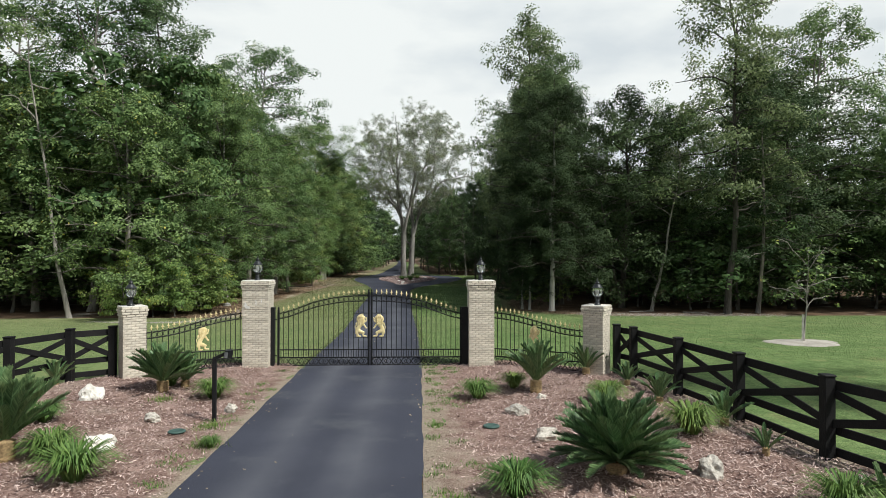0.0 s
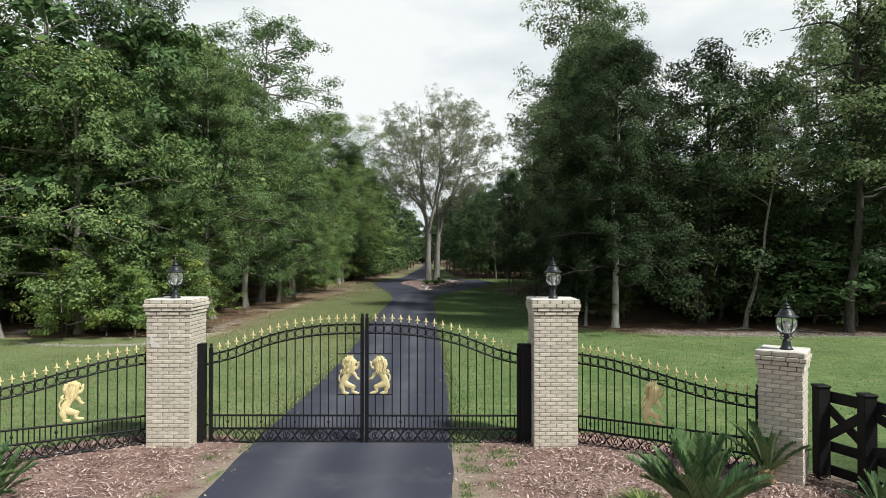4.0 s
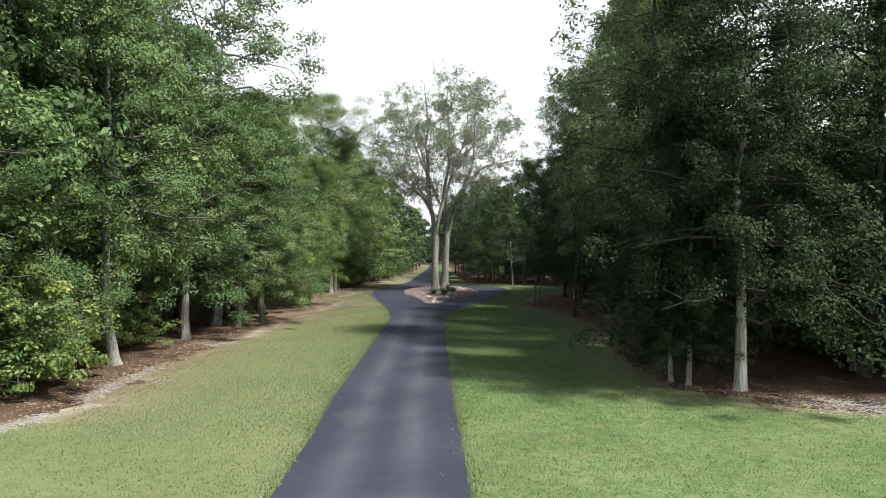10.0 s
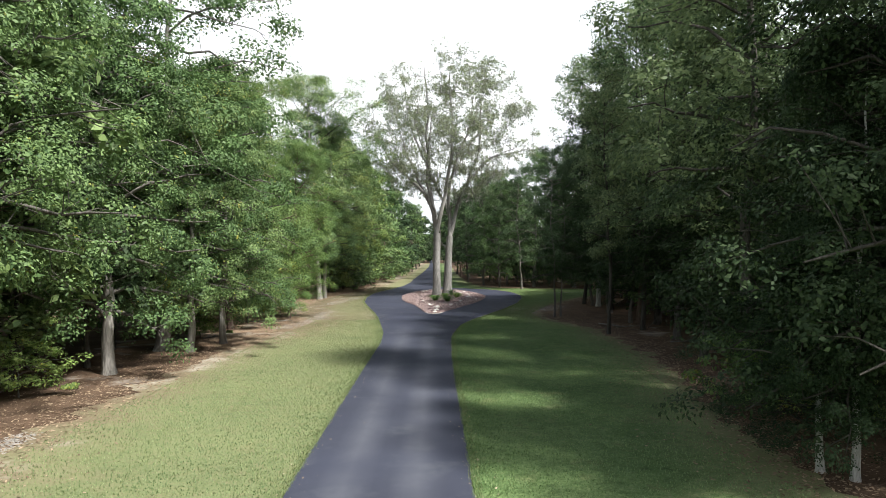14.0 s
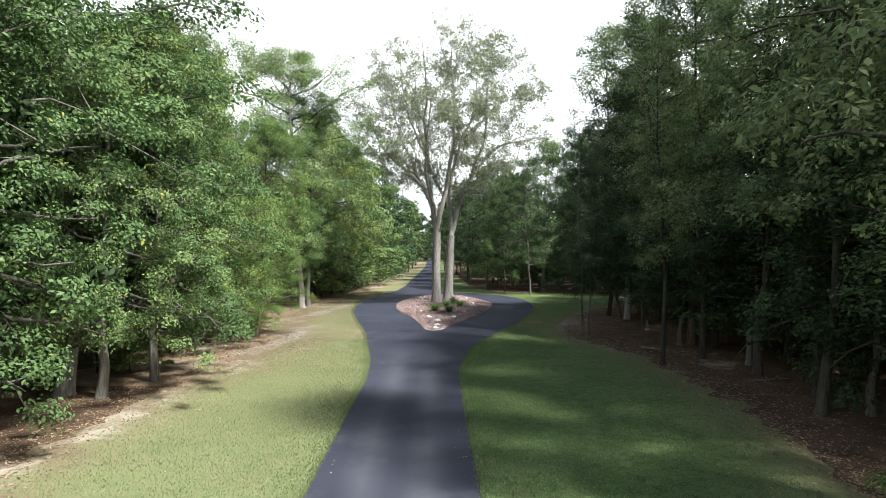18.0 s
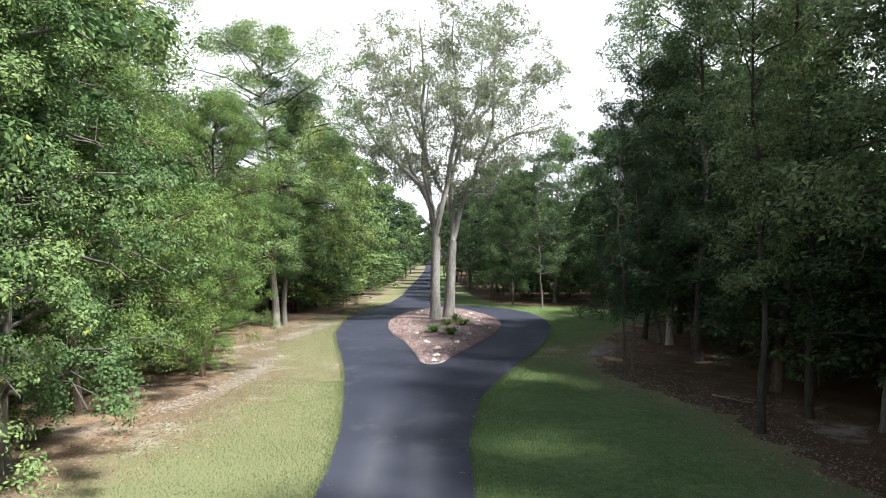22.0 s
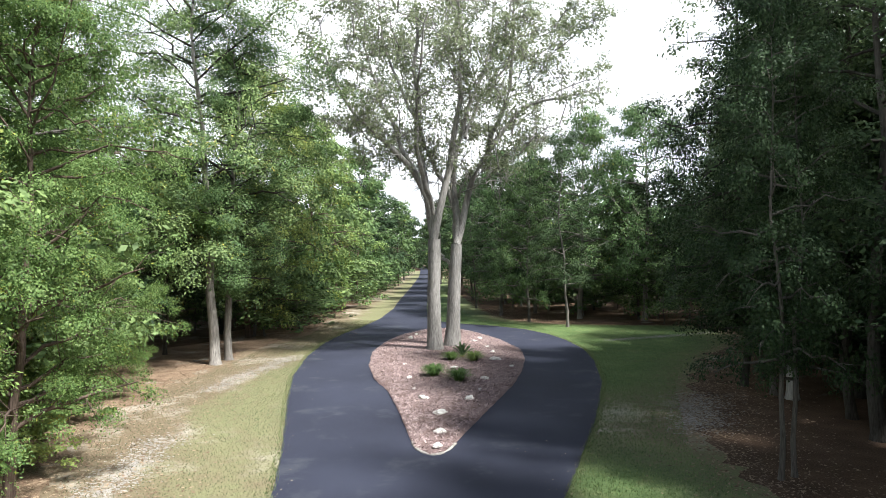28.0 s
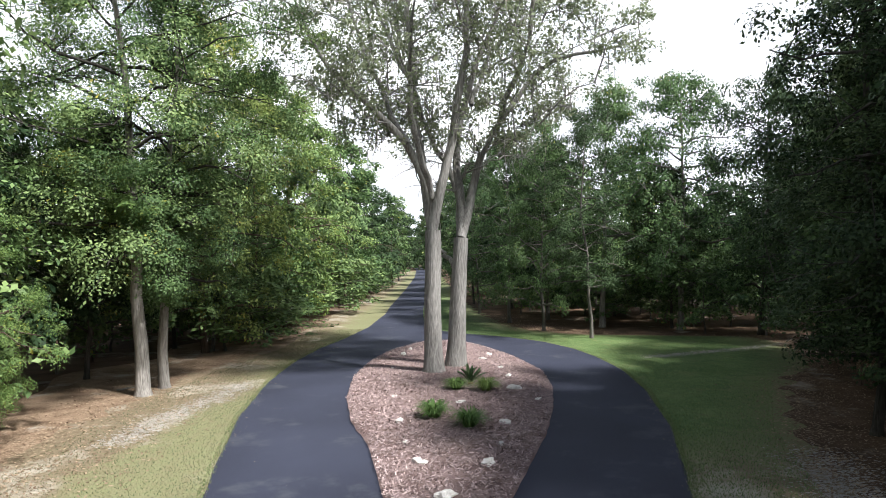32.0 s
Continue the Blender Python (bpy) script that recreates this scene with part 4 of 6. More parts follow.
# right side, by the fork
plant_edge([
    ("slim1", 6.95, 73.8, 12, 40, 0.6),
    ("slim1", 7.4, 74.0, 11, 190, 0.58),
    ("pine1", 11.8, 70.0, 22, 320, 1.1),
    ("oak3", 12.6, 69.0, 12, 30, 0.85),
    ("tall2", 11.6, 77.0, 20, 60, 1.05),
    ("near2", 12.0, 82.5, 17, 150, 0.9),
    ("tall2", 14.4, 87.5, 19, 20, 0.95),
    ("pine1", 14.0, 71.0, 24, 10, 0.8),
    ("pine1", 15.4, 73.0, 25, 120, 0.8),
    ("thin1", 11.3, 85.0, 22, 30, 0.95),
    ("thin1", 12.4, 79.5, 21, 200, 1.0),
    ("oak3", 15.2, 78.5, 15, 20, 0.9),
    ("oak3", 15.8, 82.5, 15, 80, 0.9),
    ("oak3", 16.6, 90.5, 14, 0, 0.85),
    ("oak3", 19.8, 95.0, 15, 110, 0.9),
])
# left side, round the island
plant_edge([
    ("bright", -15.0, 103.0, 19, 15, 0.9),
    ("slim1", -14.8, 103.5, 11, 100, 0.9),
    ("mid2", -14.0, 109.0, 18, 130, 0.9),
    ("bright", -13.5, 116.0, 19, 60, 0.9),
    ("mid2", -12.8, 126.0, 18, 220, 1.0),
])
# right side, round the island
plant_edge([
    ("oak3", 22.0, 100.0, 15, 50, 0.9),
    ("slim1", 2.2, 126.0, 13, 20, 1.0),
    ("oak2", 4.1, 117.6, 15, 80, 0.7),
    ("oak2", 5.9, 111.8, 15, 200, 0.6),
    ("slim1", 8.3, 107.6, 15, 5, 0.9),
    ("oak1", 10.6, 113.8, 18, 130, 0.8),
    ("oak1", 15.5, 111.4, 18, 30, 0.8),
    ("oak3", 19.8, 108.5, 17, 270, 0.8),
])
# left side, far end
plant_edge([
    ("mid2", -12.0, 138.0, 18, 75, 1.05),
    ("mid1", -12.5, 150.0, 17, 5, 1.1),
    ("mid1", -12.0, 163.0, 18, 55, 1.1),
    ("mid2", -9.6, 178.0, 16, 20, 1.1),
    ("mid1", -10.2, 206.0, 17, 60, 1.2),
    ("mid1", -11.0, 240.0, 18, 80, 1.3),
])
# right side, far end
plant_edge([
    ("mid1", -1.6, 184.0, 15, 120, 1.0),
    ("mid2", -1.4, 212.0, 17, 200, 1.2),
    ("mid2", -1.6, 246.0, 18, 300, 1.3),
    ("mid1", 2.4, 138.0, 16, 100, 0.9),
    ("mid2", 1.4, 150.0, 16, 210, 0.95),
    ("mid1", 0.8, 163.0, 17, 300, 1.0),
])
rng = np.random.default_rng(5)
DEEP = "trees inside the woods"
spots = []


def free_spot(x, y, gap):
    for a, b in spots:
        if (a - x) ** 2 + (b - y) ** 2 < gap * gap:
            return False
    spots.append((x, y))
    return True


def fill(count, xr, yr, keys, hr, gap, wr=(0.8, 1.05)):
    made = 0
    for _ in range(count * 30):
        if made >= count:
            break
        x, y = rng.uniform(*xr), rng.uniform(*yr)
        if x < 0 and x > lawn_left(y) - 3.2 or x > 0 and x < lawn_right(y) + 3.0:
            continue
        if free_spot(x, y, gap):
            plant(keys[made % len(keys)], x, y, turn=rng.uniform(0, 360), height=rng.uniform(*hr), group=DEEP, width=rng.uniform(*wr))
            made += 1


fill(9, (-19, -14), (40, 68), ("mid1", "mid2", "mid2"), (12, 17), 3.0, (0.8, 1.0))
fill(10, (-20, -15), (68, 128), ("mid1", "mid2", "mid2"), (9, 13), 3.0, (0.8, 1.0))
fill(6, (10.5, 12.5), (46, 84), ("slim1",), (9, 13), 4.0, (1.0, 1.3))
fill(22, (13.5, 19), (44, 128), ("mid1", "mid1", "mid2"), (8, 13), 2.8, (0.8, 1.0))
fill(8, (16.5, 24), (57, 78), ("thin1", "oak3"), (10, 14), 3.2, (0.9, 1.1))
fill(5, (16.5, 22), (47, 58), ("tall1",), (13, 15), 3.0, (0.8, 0.95))
fill(6, (12.5, 15), (60, 86), ("oak3",), (7, 9), 3.0, (0.9, 1.1))
fill(10, (4, 13), (116, 190), ("mid1",), (15, 18), 3.5)
fill(12, (-36, -19), (40, 70), ("wood1", "wood2"), (13, 18), 4.0)
fill(14, (-36, -19), (70, 128), ("wood1", "wood2"), (10, 14), 4.0)
fill(20, (18, 36), (42, 128), ("wood1", "wood1", "wood2"), (8, 12.5), 4.5)
fill(14, (-60, -34), (38, 120), ("wood1", "wood2"), (15, 21), 5.0, (1.1, 1.5))
fill(14, (34, 64), (40, 120), ("wood1", "wood2"), (11, 15), 5.0, (1.1, 1.5))
fill(9, (13, 44), (44, 100), ("pine1",), (19, 25), 5.0)
fill(5, (-40, -19), (45, 110), ("pine1",), (19, 23), 6.0)
fill(22, (-36, -12), (130, 320), ("wood2", "wood1"), (14, 18), 4.5, (1.0, 1.3))
fill(24, (-4, 34), (114, 320), ("wood2", "wood1"), (12, 17), 4.5, (1.0, 1.3))
fill(16, (-20, -13), (42, 125), ("shrub2",), (5, 9), 1.8)
fill(16, (-30, -17), (76, 130), ("shrub2",), (4, 8), 2.0, (1.0, 1.4))
fill(24, (2, 30), (112, 136), ("shrub2",), (4, 8), 2.0, (1.0, 1.5))
fill(22, (-28, -15), (112, 190), ("shrub2",), (4, 8), 2.0, (1.2, 1.7))
fill(18, (5, 22), (112, 190), ("shrub2",), (4, 8), 2.0, (1.2, 1.7))
fill(14, (14, 30), (40, 60), ("shrub2",), (4, 8), 2.0, (1.0, 1.5))
fill(20, (13, 21), (44, 110), ("shrub2",), (4, 9), 1.6)
fill(18, (-34, -16), (40, 56), ("shrub2",), (3.5, 7), 1.6, (1.2, 1.7))
fill(18, (14, 44), (40, 56), ("shrub2",), (3.5, 7), 1.6, (1.2, 1.7))
for k in range(34):
    y = 104 + 3.0 * k + rng.uniform(-1, 1)
    plant("shrub2", float(lawn_left(y)) - rng.uniform(0.6, 3.5), y, turn=rng.uniform(0, 360), height=rng.uniform(2.5, 6.5), group=DEEP, width=rng.uniform(1.3, 1.9))
for x, y, h in ((-13.6, 37.6, 2.6), (-14.6, 37.0, 3.2), (-12.7, 39.4, 2.4), (-13.2, 40.8, 3.4), (-16.2, 36.6, 2.6), (-14.6, 44.4, 2.2), (-14.1, 48.8, 1.7), (-14.6, 41.6, 3.5), (-12.6, 74.5, 1.6), (-13.8, 62.8, 1.6), (8.6, 47.0, 2.2), (9.8, 45.4, 2.4)):
    plant("shrub1", x, y, turn=x * 50, height=h, group="shrubs under the trees")
for x, y in ((-13, 322), (-9, 318), (-16, 326), (-6, 325), (-20, 320), (-2, 321)):
    plant("wood1", x, y, turn=x * 40, height=17, group=DEEP, width=1.2)


def far_woods():
    """A closed ring of distant foliage behind all else."""
    r = np.random.default_rng(8)
    n = 26000
    a = r.uniform(0, 2 * np.pi, n)
    rad = 150 + 60 * r.random(n)
    top = 15 + 4 * np.sin(a * 9) + 3 * np.sin(a * 23 + 1)
    c = np.column_stack([rad * 0.62 * np.sin(a) - 5, 130 + rad * 1.25 * np.cos(a), r.random(n) ** 0.8 * top + 0.6])
    v, f = scatter_leaves(r, c, 0.6, 2.6)
    v[:, 2] = np.maximum(v[:, 2], 0.05)
    return mesh_np("far_woods", v, f, L_SHADED)


tagged(new("far_woods", far_woods()), "distant green woodland closing the view all round", "woods", kind="stuff")


# ---- sand and fallen wood at the edges ----
for pts, w in (([(10.2, 38.9), (12.5, 38.0), (15, 37.6), (18, 37.7), (22, 37.4)], 0.8), ([(-17, 34.6), (-14, 33.9), (-12, 34.2), (-10.9, 35.4), (-10.6, 37.5)], 0.25), ([(-10.6, 39), (-10.9, 42), (-11.0, 44.5)], 0.25), ([(9.4, 99.8), (12, 100.8), (15, 102.0), (19.5, 104.4)], 0.35), ([(-10.8, 67), (-10.0, 70.5), (-9.6, 74), (-10.2, 78)], 0.5), ([(-11.2, 85), (-10.9, 88), (-10.3, 91), (-9.9, 93.6)], 0.45), ([(6.6, 78.4), (7.6, 80.4), (8.6, 83.4)], 0.7)):
    r = np.random.default_rng(int(w * 1000))
    line = np.array(pts, float)
    n = int(1000 * len(pts) * (0.5 + w))
    q = r.uniform(0, len(line) - 1, n)
    c = np.column_stack([np.interp(q, np.arange(len(line)), line[:, k]) for k in range(2)]) + r.normal(size=(n, 2)) * w * 0.75
    rad = r.uniform(0.015, 0.055, n) * r.uniform(0.4, 1.0, n)
    ang = np.linspace(0, 2 * np.pi, 7, endpoint=False)
    rr = rad[:, None] * r.uniform(0.5, 1.2, (n, 7))
    v = np.stack([c[:, :1] + rr * np.cos(ang) * 1.5, c[:, 1:] + rr * np.sin(ang), np.repeat(r.uniform(0.0135, 0.0175, n)[:, None], 7, 1)], -1).reshape(-1, 3)
    tagged(new("sand_patch", mesh_np("sand_patch", v, np.arange(7 * n).reshape(-1, 7), M_SAND)), "bare pale sand showing through at the lawn's edge", "sand", kind="stuff")


def fallen_branch(x, y, length, turn, seed):
    r = np.random.default_rng(seed)
    n = 7
    p = np.column_stack([np.linspace(0, length, n), np.cumsum(r.normal(size=n)) * 0.06 * length, np.full(n, 0.045)])
    s = Soup().tube(p, np.linspace(0.045, 0.012, n), 6)
    for k in range(3):
        q = p[2 + k]
        e = q + [0.25 * length, (-1) ** k * 0.18 * length, 0.06]
        s.tube([q, (q + e) / 2 + [0, 0, 0.05], e], [0.018, 0.013, 0.005], 4)
    ob = part_np("fallen_branch", s.mesh("fallen_branch", M_PALE_BARK), m=pose(x, y, 0.0, 0, 0, turn))
    tagged(ob, "dry grey fallen branch on leaf litter", "branch", "fallen branches")


for k, (x, y, ln, a) in enumerate(((9.0, 69.2, 1.6, -60), (9.6, 67.2, 1.4, 20), (-12.9, 71.2, 1.9, 8), (-14.0, 70.8, 1.5, 15), (-14.9, 92.6, 1.1, 40), (13.6, 39.6, 1.8, 10), (16.8, 38.9, 1.5, -20), (-13.6, 62.6, 1.2, 70), (10.6, 61.0, 1.5, 35))):
    fallen_branch(x, y, ln, a, k)


# ---- island tree ----
def island_tree():
    """The great twin-trunked tree on the island, with spreading limbs and thin grey foliage."""
    r = np.random.default_rng(77)
    thing = new("island_tree")
    thing.location = (-1.35, 96.2, 0.1)
    tagged(thing, "tall twin-trunked tree with pale bark and thin grey-green foliage", "tree")
    trunk_a, trunk_b = Soup(), Soup()
    A, B = np.array([-0.5, -0.9, 0]), np.array([0.55, 0.7, 0])
    pa = A + np.array([[0, 0, -0.2], [0.0, 0, 0.25], [-0.02, 0, 1.2], [-0.04, 0.02, 3.4], [0.02, 0.05, 5.2], [0.0, 0.05, 6.5]])
    pb = B + np.array([[0, 0, -0.2], [0, 0, 0.25], [0.05, 0, 1.2], [0.12, -0.02, 3.2], [0.2, -0.1, 4.6], [0.3, -0.1, 6.2]])
    trunk_a.tube(pa, [0.66, 0.5, 0.42, 0.385, 0.38, 0.36], 14)
    trunk_b.tube(pb, [0.7, 0.54, 0.44, 0.4, 0.37, 0.34], 14)
    part_np("trunk", trunk_a.mesh("trunk", M_GREY_BARK), thing)
    part_np("trunk", trunk_b.mesh("trunk", M_GREY_BARK), thing)
    ea, eb = pa[-1], pb[-1]
    first = [
        (ea, [(-0.6, -0.2, 8.7), (-1.2, -0.5, 10.1), (-2.4, -0.9, 11.6), (-3.5, -1.3, 13.0), (-5.2, -1.5, 15.0), (-6.6, -1.6, 17.6)], 0.27),
        (ea, [(-0.55, 0.2, 8.9), (-0.9, 0.6, 11.2), (-1.1, 1.0, 14.0), (-1.4, 1.3, 18.0), (-1.9, 1.2, 23.6)], 0.27),
        (ea, [(0.0, -0.9, 8.8), (0.6, -1.2, 10.9), (1.0, -1.5, 13.1), (1.3, -1.4, 15.8), (1.4, -1.0, 18.6), (1.6, -0.8, 23.2)], 0.26),
        (eb, [(1.2, 1.2, 8.2), (1.9, 1.1, 10.0), (3.0, 0.9, 11.9), (4.7, 0.4, 14.0), (6.8, 0.2, 14.6), (9.6, 0.0, 15.2)], 0.26),
    ]
    second = [
        (eb, [(0.7, 1.6, 8.9), (0.6, 2.2, 11.2), (1.9, 2.7, 14.2), (3.2, 3.0, 17.0), (4.2, 3.2, 22.0)], 0.26),
        (eb, [(0.8, 2.4, 8.2), (0.2, 4.0, 10.4), (-1.0, 5.6, 13.0), (-2.2, 6.8, 16.5), (-3.0, 7.4, 20.0)], 0.22),
        (ea + [0, 0, 1.5], [(-0.9, -1.8, 9.6), (-1.2, -3.4, 11.8), (-1.0, -5.0, 14.2), (-0.6, -6.4, 17.5)], 0.19),
        (np.array([-1.6, -0.6, 10.5]), [(-2.8, 0.6, 12.4), (-4.0, 1.6, 15.4), (-4.8, 2.4, 18.6), (-5.2, 2.8, 21.4)], 0.16),
    ]
    upper = [
        (np.array([2.6, 1.0, 11.2]), [(3.4, -0.6, 13.4), (4.2, -2.0, 16.0), (4.8, -2.8, 19.4), (5.0, -3.2, 21.8)], 0.17),
        (np.array([-1.0, 0.8, 12.0]), [(-2.4, 1.6, 15.5), (-3.2, 2.0, 19.0), (-3.6, 2.2, 23.0)], 0.14),
        (np.array([1.5, 2.4, 13.0]), [(2.6, 3.8, 15.5), (5.0, 5.0, 18.0), (7.0, 5.6, 20.0)], 0.14),
        (np.array([pb[4][0], pb[4][1], 4.4]), [(0.1, 0.4, 5.4), (-0.2, 0.0, 6.6), (-0.3, -0.3, 7.6)], 0.15),
    ]
    main = first + second + upper
    tips, joints, soups = [], [], []
    for st, pts, rad in main:
        limbs = Soup()
        pts = np.array(pts, float)
        pts[:, 2] = np.where(pts[:, 2] > 11, 11 + (pts[:, 2] - 11) * 1.07, pts[:, 2])
        p = np.vstack([st, pts])
        s = np.r_[0, np.cumsum(np.linalg.norm(np.diff(p, axis=0), axis=1))]
        q = np.linspace(0, s[-1], 14)
        path = np.column_stack([np.interp(q, s, p[:, k]) for k in range(3)])
        path[1:-1] = path[1:-1] * 0.5 + 0.25 * (path[:-2] + path[2:])
        path[1:] += np.cumsum(r.normal(size=(13, 3)) * 0.11, 0)
        limbs.tube(path, rad * 0.88 * np.linspace(1, 0.1, 14) ** 0.95 + 0.01, 8)
        soups.append(limbs)
        if rad != 0.15:
            keep = path[4:]
            joints += [(*q, len(soups) - 1) for q in keep]
    g = r.normal(size=(2600, 3))
    g = g / np.linalg.norm(g, axis=1, keepdims=True) * r.random((2600, 1)) ** 0.42
    goal = g * [9.4, 8.6, 9.2] + [0.6, 0.6, 16.9]
    wide = 0.45 + 0.55 * np.clip((goal[:, 2] - 8) / 7, 0, 1)
    goal[:, :2] = (goal[:, :2] - [0.6, 0.6]) * wide[:, None] + [0.6, 0.6]
    goal = goal[(goal[:, 2] > 8.6) & (goal[:, 2] < 26)][:400]
    near = np.array([np.min(np.linalg.norm(np.array(joints)[:, :3] - q, axis=1)) for q in goal])
    for q in goal[np.argsort(near)]:
        jt = np.array(joints)
        off = jt[:, :3] - q
        cost = np.linalg.norm(off, axis=1) + 1.6 * np.maximum(0, off[:, 2] + 0.3)
        k = int(np.argmin(cost))
        b0, ln, owner = jt[k, :3], cost[k], int(jt[k, 3])
        if ln < 0.5:
            continue
        t = np.linspace(0, 1, 6)[:, None]
        bow = np.array([0, 0, 0.14 * ln])
        bp = b0 + (q - b0) * t + bow * (4 * t * (1 - t)) * 0.5 + np.cumsum(r.normal(size=(6, 3)) * 0.03 * ln, 0) * (t > 0)
        br = min(0.085, 0.012 + 0.013 * ln)
        soups[owner].tube(bp, br * np.linspace(1, 0.3, 6) + 0.005, 4)
        joints += [(*e, owner) for e in bp[2:]]
        d = (q - b0) / np.linalg.norm(q - b0)
        for j in range(8):
            c0 = bp[r.integers(2, 6)]
            dd = d * 0.4 + r.normal(size=3) * 0.7
            dd /= np.linalg.norm(dd)
            l2 = r.uniform(0.5, 1.35)
            mid, en = c0 + dd * l2 * 0.5 + r.normal(size=3) * 0.06, c0 + dd * l2
            soups[owner].tube(np.array([c0, mid, en]), [0.02, 0.015, 0.009], 3)
            tips += [mid, en, en]
    for sp in soups:
        part_np("limb", sp.mesh("limb", M_GREY_BARK), thing)
    tips = np.array(tips)
    tips = tips[tips[:, 2] > 10.5]
    n = 64000
    w = r.uniform(0.1, 1.5, len(tips)) ** 1.3 * (0.35 + np.linalg.norm((tips - [0.6, 0.6, 15]) / [8, 8, 10], axis=1))
    pick = r.choice(len(tips), n, p=w / w.sum())
    out = (tips - [0.6, 0.6, 14]) / [8, 8, 10]
    v, f = leaf_clumps(r, tips[pick], out[pick], 0.45, 0.165, flat=0.85, tilt=0.7)
    part_np("crown", mesh_np("crown", v, f, L_GREY), thing)
    low = tips[(tips[:, 2] > 9) & (tips[:, 2] < 15)]
    c = low[r.choice(len(low), 500)] + r.normal(size=(500, 3)) * [0.7, 0.7, 0.4]
    ln = r.uniform(0.3, 1.0, 500)[:, None]
    a = r.uniform(0, 6.3, 500)
    side = np.column_stack([np.cos(a), np.sin(a), 0 * a]) * 0.035
    v = np.stack([c + side, c - side, c - np.array([[0, 0, 1]]) * ln + side * 0.3], 1).reshape(-1, 3)
    tagged(part_np("hanging_moss", mesh_np("hanging_moss", v, np.arange(1500).reshape(-1, 3), L_MOSS), thing, label="grey strands of hanging moss"), kind="stuff")


island_tree()


# ---- gate pillars ----
COURSE, BRICK = 0.0688, 0.2025


def brick_mesh(length):
    bm = bmesh.new()
    box(bm, -length / 2, length / 2, -0.046, 0.046, -0.0295, 0.0295, 0.005)
    me = bpy.data.meshes.new("brick")
    bm.to_mesh(me)
    bm.free()
    me.materials.append(M_BRICK)
    return me


BRICK_MESH = brick_mesh(BRICK - 0.011)
BRICK_JOBS = []


def pillar(x, y, turn, across, courses, label):
    """A square brick pillar: across bricks wide, with a stepped head and a cement cap."""
    thing = new("brick_pillar")
    thing.matrix_basis = pose(x, y, 0, 0, 0, turn)
    tagged(thing, label, "gate pillar", "brick pillars of the gate")
    w = across * BRICK
    h = courses * COURSE
    c = w / 2 - 0.012
    bm = bmesh.new()
    box(bm, -c, c, -c, c, -0.1, h - 4 * COURSE)
    part("core", bm, M_MORTAR, thing, "pale mortar joints")
    bm = bmesh.new()
    c2 = w / 2 - 0.012
    box(bm, -c2, c2, -c2, c2, h - 4 * COURSE, h - 0.004)
    part("head_core", bm, M_DARK_MORTAR, thing, "weather-blackened mortar joints")
    bm = bmesh.new()
    c3 = w / 2 + 0.03
    box(bm, -c3, c3, -c3, c3, h - 0.003, h + 0.016, 0.006)
    for v in bm.verts:
        if v.co.z > h + 0.008:
            v.co.x *= 0.97
            v.co.y *= 0.97
    part("cap", bm, M_CAP, thing, "pale cement cap with stains")
    BRICK_JOBS.append((thing, across, courses))
    return thing, h + 0.016


def lay_bricks(thing, across, courses):
    """The bricks of a pillar: those of the faces to the drive as parts, the rest in one mesh."""
    r = np.random.default_rng(int(courses * 7 + across))
    w = across * BRICK
    seen = []
    rest = []
    for k in range(courses):
        step = {1: 0.034, 2: 0.05, 3: 0.034, 4: 0.018}.get(courses - k, 0.0)
        half = w / 2 + step
        z = (k + 0.5) * COURSE
        for face in range(4):
            full = (k + face) % 2 == 0
            lo, hi = (-half, half) if full else (-half + 0.098, half - 0.098)
            n = max(1, round((hi - lo) / BRICK))
            pitch = (hi - lo) / n
            for i in range(n):
                u = lo + (i + 0.5) * pitch
                m = pose(0, 0, 0, 0, 0, 90 * face) @ pose(u, -half + 0.046 + r.uniform(-0.003, 0.003), z, r.uniform(-0.4, 0.4), 0, r.uniform(-0.5, 0.5)) @ Matrix.Diagonal((pitch / BRICK * (1.0 if pitch > 0.15 else 1.0), 1, 1, 1))
                (seen if face == 0 or k >= courses - 4 else rest).append(m)
    spare = seen[300:]
    for m in seen[:300]:
        part_np("brick", BRICK_MESH, thing, m)
    base = np.array([v.co for v in BRICK_MESH.vertices])
    polys = [list(p.vertices) for p in BRICK_MESH.polygons]
    vs, fs = [], []
    for m in rest + spare:
        a = np.array(m)
        fs += [[q + len(vs) * len(base) for q in p] for p in polys]
        vs.append(base @ a[:3, :3].T + a[:3, 3])
    ob = part_np("brickwork", mesh_np("brickwork", np.concatenate(vs), fs, M_BRICK), thing)
    tagged(ob, kind="stuff")


